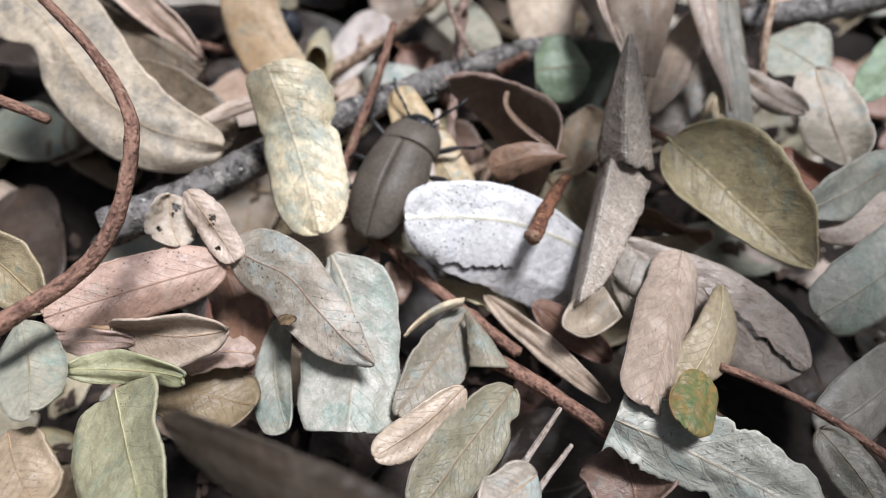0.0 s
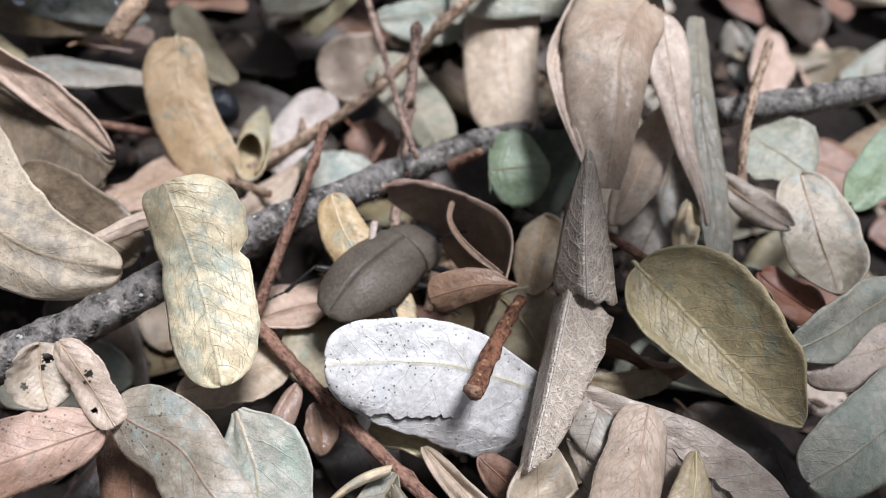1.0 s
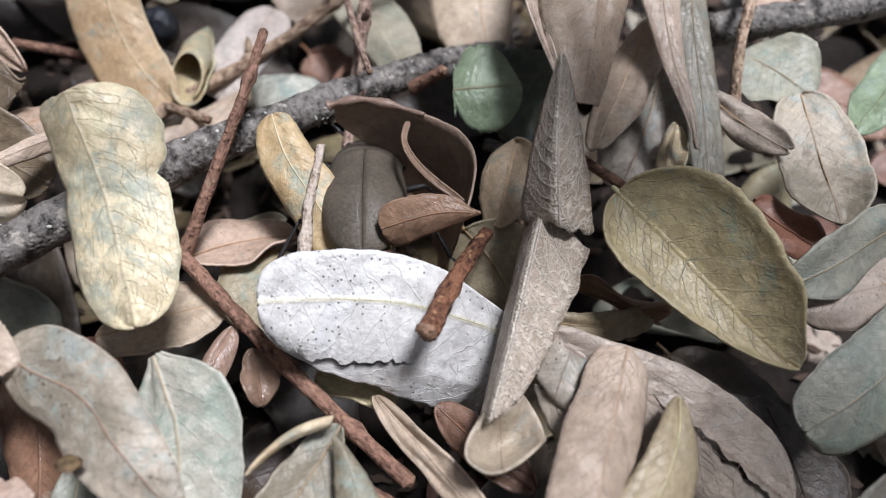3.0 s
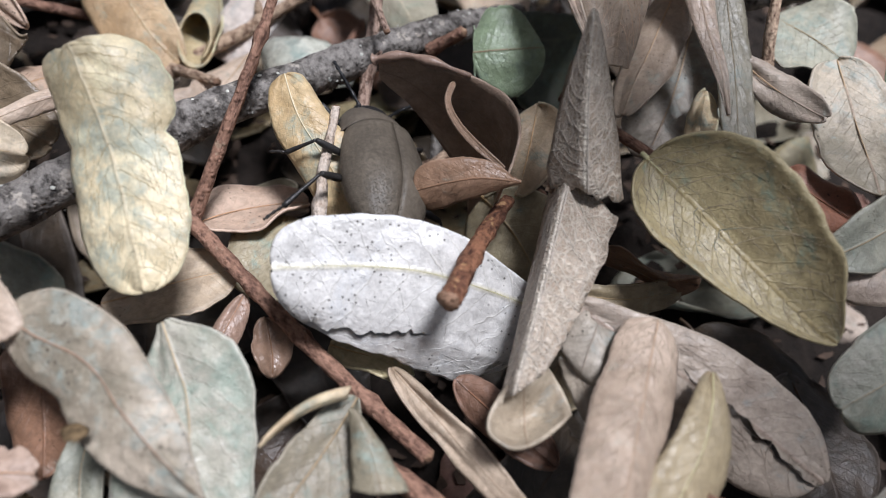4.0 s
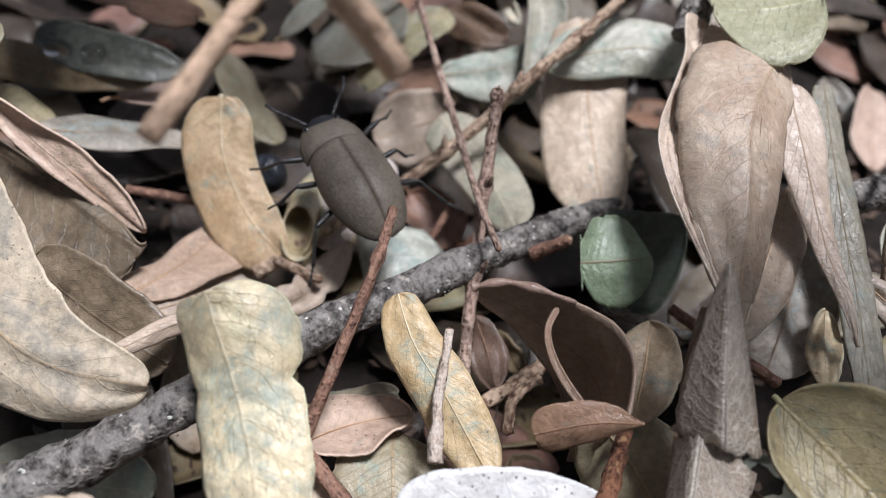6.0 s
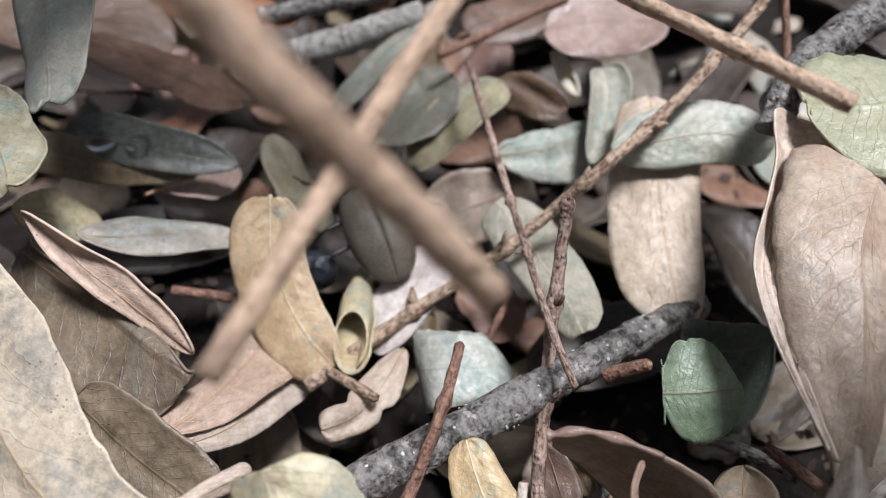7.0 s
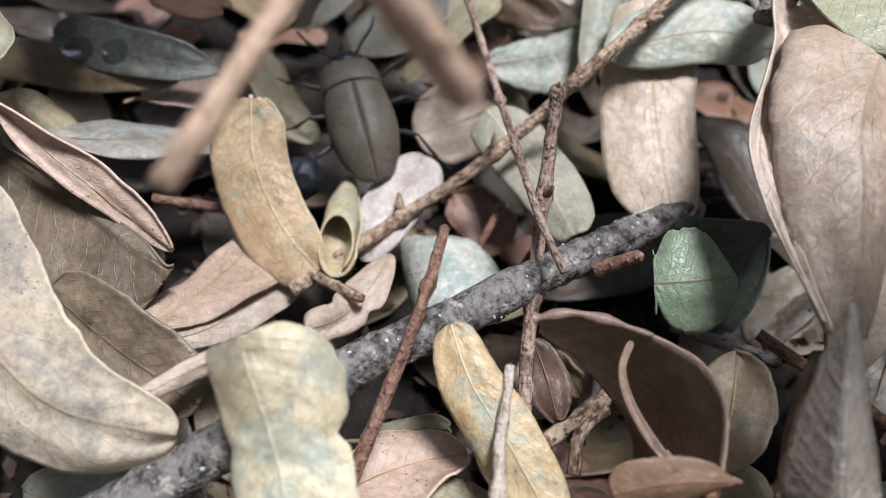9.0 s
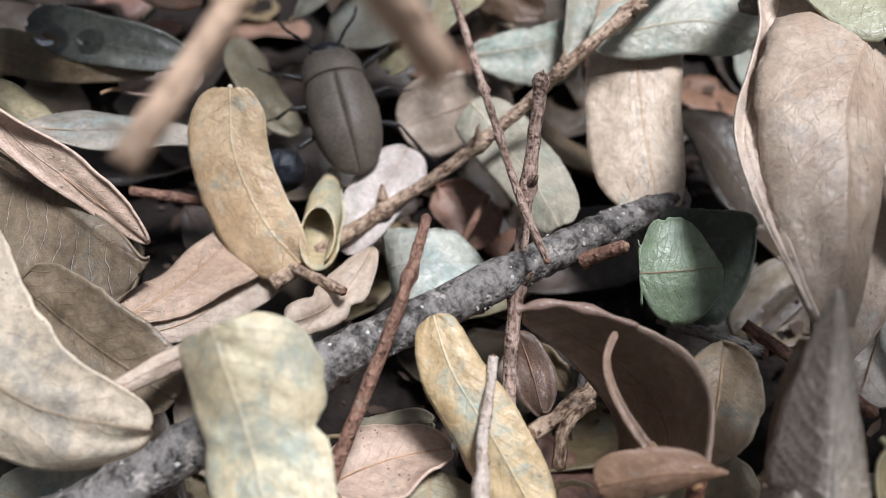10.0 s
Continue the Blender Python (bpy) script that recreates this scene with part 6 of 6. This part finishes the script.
def crumbs():
    """Chips of broken leaf and bark on the soil, too many to count."""
    rnd = random.Random(77)
    verts, faces = [], []
    for _ in range(1500):
        x, y = rnd.uniform(-75, 75), rnd.uniform(10, 150)
        z = ground_z(x, y) + rnd.uniform(0.8, 3.0)
        a, size, thin = rnd.uniform(0, 6.28), rnd.uniform(0.5, 1.9), rnd.uniform(0.2, 0.8)
        d, e = Vector((math.cos(a), math.sin(a), rnd.uniform(-0.6, 0.6))), Vector((-math.sin(a), math.cos(a), rnd.uniform(-0.6, 0.6)))
        n0 = len(verts)
        for q in (0, 1.3, 2.4, 3.5, 4.9):
            r = size * rnd.uniform(0.6, 1.2)
            for lift in (0.0, 0.15):
                verts.append((Vector((x, y, z + lift)) + d * r * math.cos(q) + e * r * thin * math.sin(q)) * MM)
        faces.append([n0 + k for k in (1, 3, 5, 7, 9)])
        faces.append([n0 + k for k in (8, 6, 4, 2, 0)])
        for k in range(5):
            m2 = (k + 1) % 5
            faces.append([n0 + 2 * k, n0 + 2 * m2, n0 + 2 * m2 + 1, n0 + 2 * k + 1])
    data = bpy.data.meshes.new("leaf_crumbs")
    data.from_pydata(verts, [], faces)
    data.materials.append(CRUMB)
    tagged(new("leaf_crumbs", data), "brown crumbs of broken leaf and bark on soil", "leaf crumbs", kind="stuff")


CRUMB = plain_material("brown leaf crumbs", (0.075, 0.05, 0.036), 0.8, 0.3, 260.0, 0.0003, 0.6)
crumbs()

# spots to darken: the unseen branch is made up to block their sun
SHADED = [(44, 44), (57, 62), (36, 70), (27, 80), (23, 69), (42, 20), (56, 22), (70, 30), (-62, 120), (-50, 132), (-68, 136), (-32, 134), (-78, 112), (-24, 131)]
shrub("unseen green shrub branch added to shade the leaf litter", SHADED)


# ---- the beetle ----
def beetle_material(name, colour, rough, pits, depth, lines=0.0):
    m = Net(name)
    geo = m.node("ShaderNodeTexCoord")
    at = geo.outputs["Object"]
    cell = m.cells(at, pits, "F1")
    grain = m.noise(at, 2600.0, 3.0)
    cloud = m.noise(at, 240.0, 3.0)
    tone = m.band(m.maths("ADD", m.maths("MULTIPLY", grain, 0.5), m.maths("MULTIPLY", cloud, 0.5)), 0.35, 0.65)
    body = m.mix(tone, tuple(c * 0.72 for c in colour), tuple(c * 1.25 for c in colour))
    body = m.mix(m.band(cell, 0.10, 0.40, 0.3, 0.0), body, tuple(c * 0.45 for c in colour))
    m.link(body, m.bsdf.inputs["Base Color"])
    m.bsdf.inputs["Roughness"].default_value = rough
    m.bsdf.inputs["Specular IOR Level"].default_value = 0.35
    height = m.maths("ADD", m.band(cell, 0.05, 0.4), m.maths("MULTIPLY", grain, 0.5))
    if lines:
        uv = m.node("ShaderNodeSeparateXYZ")
        m.link(geo.outputs["UV"], uv.inputs[0])
        height = m.maths("ADD", height, m.maths("MULTIPLY", m.maths("SINE", m.maths("MULTIPLY", uv.outputs[1], 62.0)), lines))
    m.bump(height, 0.7, depth)
    return m.mat


ELYTRA = beetle_material("dusty grey brown wing case", (0.118, 0.098, 0.075), 0.5, 6500.0, 0.00012, 0.03)
NECK = beetle_material("dusty grey brown neck shield", (0.122, 0.101, 0.078), 0.5, 6500.0, 0.00012)
BLACK = beetle_material("black horny shell", (0.018, 0.018, 0.02), 0.28, 2400.0, 0.00003)
LEG = beetle_material("black leg with pale dust", (0.028, 0.026, 0.025), 0.4, 5200.0, 0.00004)


def wing_case(sign):
    """One half of the back: arched from the seam to the side, drawn in at the rear."""
    bm = bmesh.new()
    rows, uvs = [], []
    for i in range(25):
        u = i / 24
        y = 3.7 - 13.6 * u
        w = 4.6 * (math.sin(math.pi * (0.30 + 0.70 * u) ** 1.25) ** 0.42 if u < 0.999 else 0.02)
        w = max(0.05, w)
        h = 3.3 * max(0.0, 1 - max(0.0, (u - 0.45) / 0.55) ** 2.2) * (0.90 + 0.10 * math.sin(u * 3.1)) + 0.2
        line, uvl = [], []
        for j in range(13):
            a = j / 12 * 1.9
            x = w * math.sin(min(a, math.pi / 2)) * (1.0 - 0.12 * max(0.0, a - math.pi / 2) * 3)
            z = -0.6 + h * (math.cos(a) if a < math.pi / 2 else -(a - math.pi / 2) * 3.0 * 1.2 / 3.3)
            groove = 0.06 * math.cos(j * 2.1) * (1 if 0 < j < 11 else 0)
            line.append(Vector((sign * (x + 0.025), y, z + groove * 0.5 - (0.09 if j == 0 else 0))) * MM)
            uvl.append((u, j / 12))
        rows.append(line if sign > 0 else line[::-1])
        uvs.append(uvl if sign > 0 else uvl[::-1])
    shell(bm, rows, uvs, 0.25 * MM)
    return bm


def ball(bm, centre, size, seg=14, rings=9):
    made = bmesh.ops.create_uvsphere(bm, u_segments=seg, v_segments=rings, radius=1.0)["verts"]
    for v in made:
        v.co = Vector((v.co.x * size[0] + centre[0], v.co.y * size[1] + centre[1], v.co.z * size[2] + centre[2])) * MM


def build_beetle():
    body = new("beetle")
    tagged(body, "grey brown ground beetle with black legs crawling over dead leaves", "beetle")
    for sign in (1, -1):
        part("wing_case", wing_case(sign), ELYTRA, body)
    bm = bmesh.new()
    ball(bm, (0, -2.6, -1.6), (4.1, 6.3, 1.7))
    part("belly", bm, BLACK, body, "shiny black belly")
    bm = bmesh.new()
    ball(bm, (0, 4.0, -0.7), (3.8, 0.9, 2.4))
    part("joint", bm, BLACK, body, "black joint between back and neck shield")
    # neck shield: broad, arched, with a lobed front edge
    bm = bmesh.new()
    rows, uvs = [], []
    for i in range(13):
        u = i / 12
        line, uvl = [], []
        for j in range(19):
            v = 2 * j / 18 - 1
            w = 4.4 * (1 - 0.06 * (1 - u) - 0.42 * u ** 2.6)
            front = 0.9 * math.cos(v * math.pi * 1.0) * u ** 3 * (1 if abs(v) < 0.9 else 0.8)
            x = w * math.sin(v * 1.45) / math.sin(1.45)
            z = -1.5 + (3.2 - 1.3 * u ** 2) * math.cos(v * 1.45) - 0.2
            line.append(Vector((x, 4.5 + 4.1 * u - front * 0.45 - 0.5 * (1 - u) * abs(v) ** 2, z)) * MM)
            uvl.append((u, (v + 1) / 2))
        rows.append(line)
        uvs.append(uvl)
    shell(bm, rows, uvs, 0.3 * MM)
    part("neck_shield", bm, NECK, body)
    bm = bmesh.new()
    ball(bm, (0, 8.4, -0.9), (2.3, 1.7, 1.25))
    head = part("head", bm, BLACK, body, "bluish black head")
    for sign in (1, -1):
        bm = bmesh.new()
        ball(bm, (sign * 2.1, 8.5, -0.5), (0.5, 0.6, 0.55), 10, 7)
        part("eye", bm, BLACK, head)
        bm = bmesh.new()
        pts = smooth_line([(sign * 1.7, 9.3, -0.6), (sign * 3.2, 10.8, 0.1), (sign * 4.6, 11.9, 0.8), (sign * 5.4, 13.4, 0.9)], 5)
        tube(bm, [Vector(p) * MM for p in pts], [(0.20 + 0.06 * math.sin(i * 2.2)) * MM for i in range(len(pts))], 7)
        part("antenna", bm, BLACK, head, "beaded black antenna")
    legs = []
    for sign in (1, -1):
        for y, sweep, reach in ((5.2, 3.2, 3.6), (1.2, 0.6, 4.2), (-2.4, -4.2, 4.6)):
            root = Vector((sign * 3.2, y, -1.7))
            knee = Vector((sign * (2.2 + reach * 0.35), sweep * 0.45, 0.7))
            ankle = Vector((sign * (2.6 + reach * 0.75), sweep * 1.15, -2.2))
            toe = Vector((sign * (3.0 + reach * 1.0), sweep * 1.6, -2.9))
            bm = bmesh.new()
            line = smooth_line([Vector((0, 0, 0)), knee * 0.55, knee], 4)
            tube(bm, [p * MM for p in line], [(0.24 + 0.17 * math.sin(math.pi * i / (len(line) - 1))) * MM for i in range(len(line))], 8, 0.1)
            leg = part("leg", bm, LEG, body)
            leg.location = root * MM
            bm = bmesh.new()
            tube(bm, [p * MM for p in smooth_line([knee, (knee + ankle) / 2, ankle], 4)], [(0.15 + 0.018 * i) * MM for i in range(9)], 7, 0.2)
            part("shin", bm, LEG, leg)
            bm = bmesh.new()
            line = smooth_line([ankle, (ankle + toe) / 2 + Vector((0, 0, 0.1)), toe], 5)
            tube(bm, [p * MM for p in line], [(0.14 + 0.05 * math.cos(i * 2.4)) * MM for i in range(len(line))], 6)
            part("foot", bm, LEG, leg)
            legs.append((leg, root, sign, y))
    return body, legs


beetle, beetle_legs = build_beetle()
# seconds, place (mm), heading, nose up, roll
BEETLE_WAY = [
    (0.0, (-6.0, 64.0, 5.0), -20, 10, 0),
    (0.5, (-1.4, 68.4, 5.0), -22, 8, 0),
    (0.8, (0.2, 69.6, 4.2), -30, -3, 0),
    (1.0, (0.8, 70.1, 3.2), -36, -12, 0),
    (1.2, (2.8, 71.4, 2.6), -16, -14, 0),
    (1.5, (4.3, 72.4, 2.0), 1, -15, 0),
    (2.0, (4.2, 72.4, 1.6), 2, -16, 0),
    (3.2, (4.3, 72.0, 1.8), 3, -14, 0),
    (3.8, (4.6, 70.0, 3.0), 2, -14, 18),
    (4.3, (5.6, 68.3, 5.6), 6, -10, 52),
    (4.5, (6.2, 67.9, 7.6), 17, 0, 56),
    (4.7, (4.8, 69.0, 9.0), 23, 5, 44),
    (5.0, (2.2, 71.6, 10.2), 25, 9, 30),
    (5.3, (0.6, 80.6, 9.4), 11, 0, 0),
    (5.5, (-2.8, 83.7, 9.2), 17, 2, 0),
    (5.7, (-6.3, 88.5, 8.6), 36, 2, 0),
    (6.0, (-13.4, 96.5, 5.6), 34, 10, 0),
    (6.3, (-16.5, 103.5, 2.2), 30, 14, 0),
    (6.8, (-20.0, 111.5, -1.4), 27, 18, 0),
    (7.3, (-21.6, 115.0, -2.4), 24, 20, 0),
    (7.6, (-21.5, 115.2, -2.4), 22, 21, 0),
    (10.0, (-21.3, 115.1, -2.2), 20, 22, 0),
]


# the curled leaf shifts sideways (mm) and turns (degrees) as the beetle pushes through
FUNNEL_SHIFT = [(0.0, -1.2, 8), (3.0, -1.3, 9), (3.7, -0.4, 6), (4.4, 1.5, 1), (4.6, 1.5, 0), (5.0, 0.1, 0), (5.5, 0.0, 5), (6.2, 0.0, 8), (10.0, 0.0, 9)]
FLAP_TURN = [(0.0, 0), (5.0, 0), (5.5, -8), (6.2, -15), (10.0, -15)]
FLAP_ROOT = (12.2, 77.9, 6.8)
FUNNEL_PIVOT = Vector((14.0, 65.5, 0.0))


def motions():
    there, back = Matrix.Translation(FUNNEL_PIVOT * MM), Matrix.Translation(-FUNNEL_PIVOT * MM)
    walk(funnel, [(t, pose(x * MM, 0, 0) @ there @ pose(0, 0, 0, 0, 0, turn) @ back) for t, x, turn in FUNNEL_SHIFT])
    walk(inner_flap, [(t, pose(*(c * MM for c in FLAP_ROOT), 0, 0, turn)) for t, turn in FLAP_TURN])
    walk(beetle, [(t, pose(*(c * MM for c in p), nose, roll, heading)) for t, p, heading, nose, roll in BEETLE_WAY])
    for k, (leg, root, sign, y) in enumerate(beetle_legs):
        rows = []
        for i in range(51):
            t = i * 0.2
            go = 1.0 if t < 1.5 or 3.6 < t < 7.2 else 0.0
            swing = go * 14 * math.sin(t * 11.0 + k * math.pi + (0.5 if y > 3 else 0))
            rows.append((t, pose(root.x * MM, root.y * MM, root.z * MM, 0, sign * go * 5 * math.cos(t * 11.0 + k * math.pi), swing)))
        walk(leg, rows)


motions()
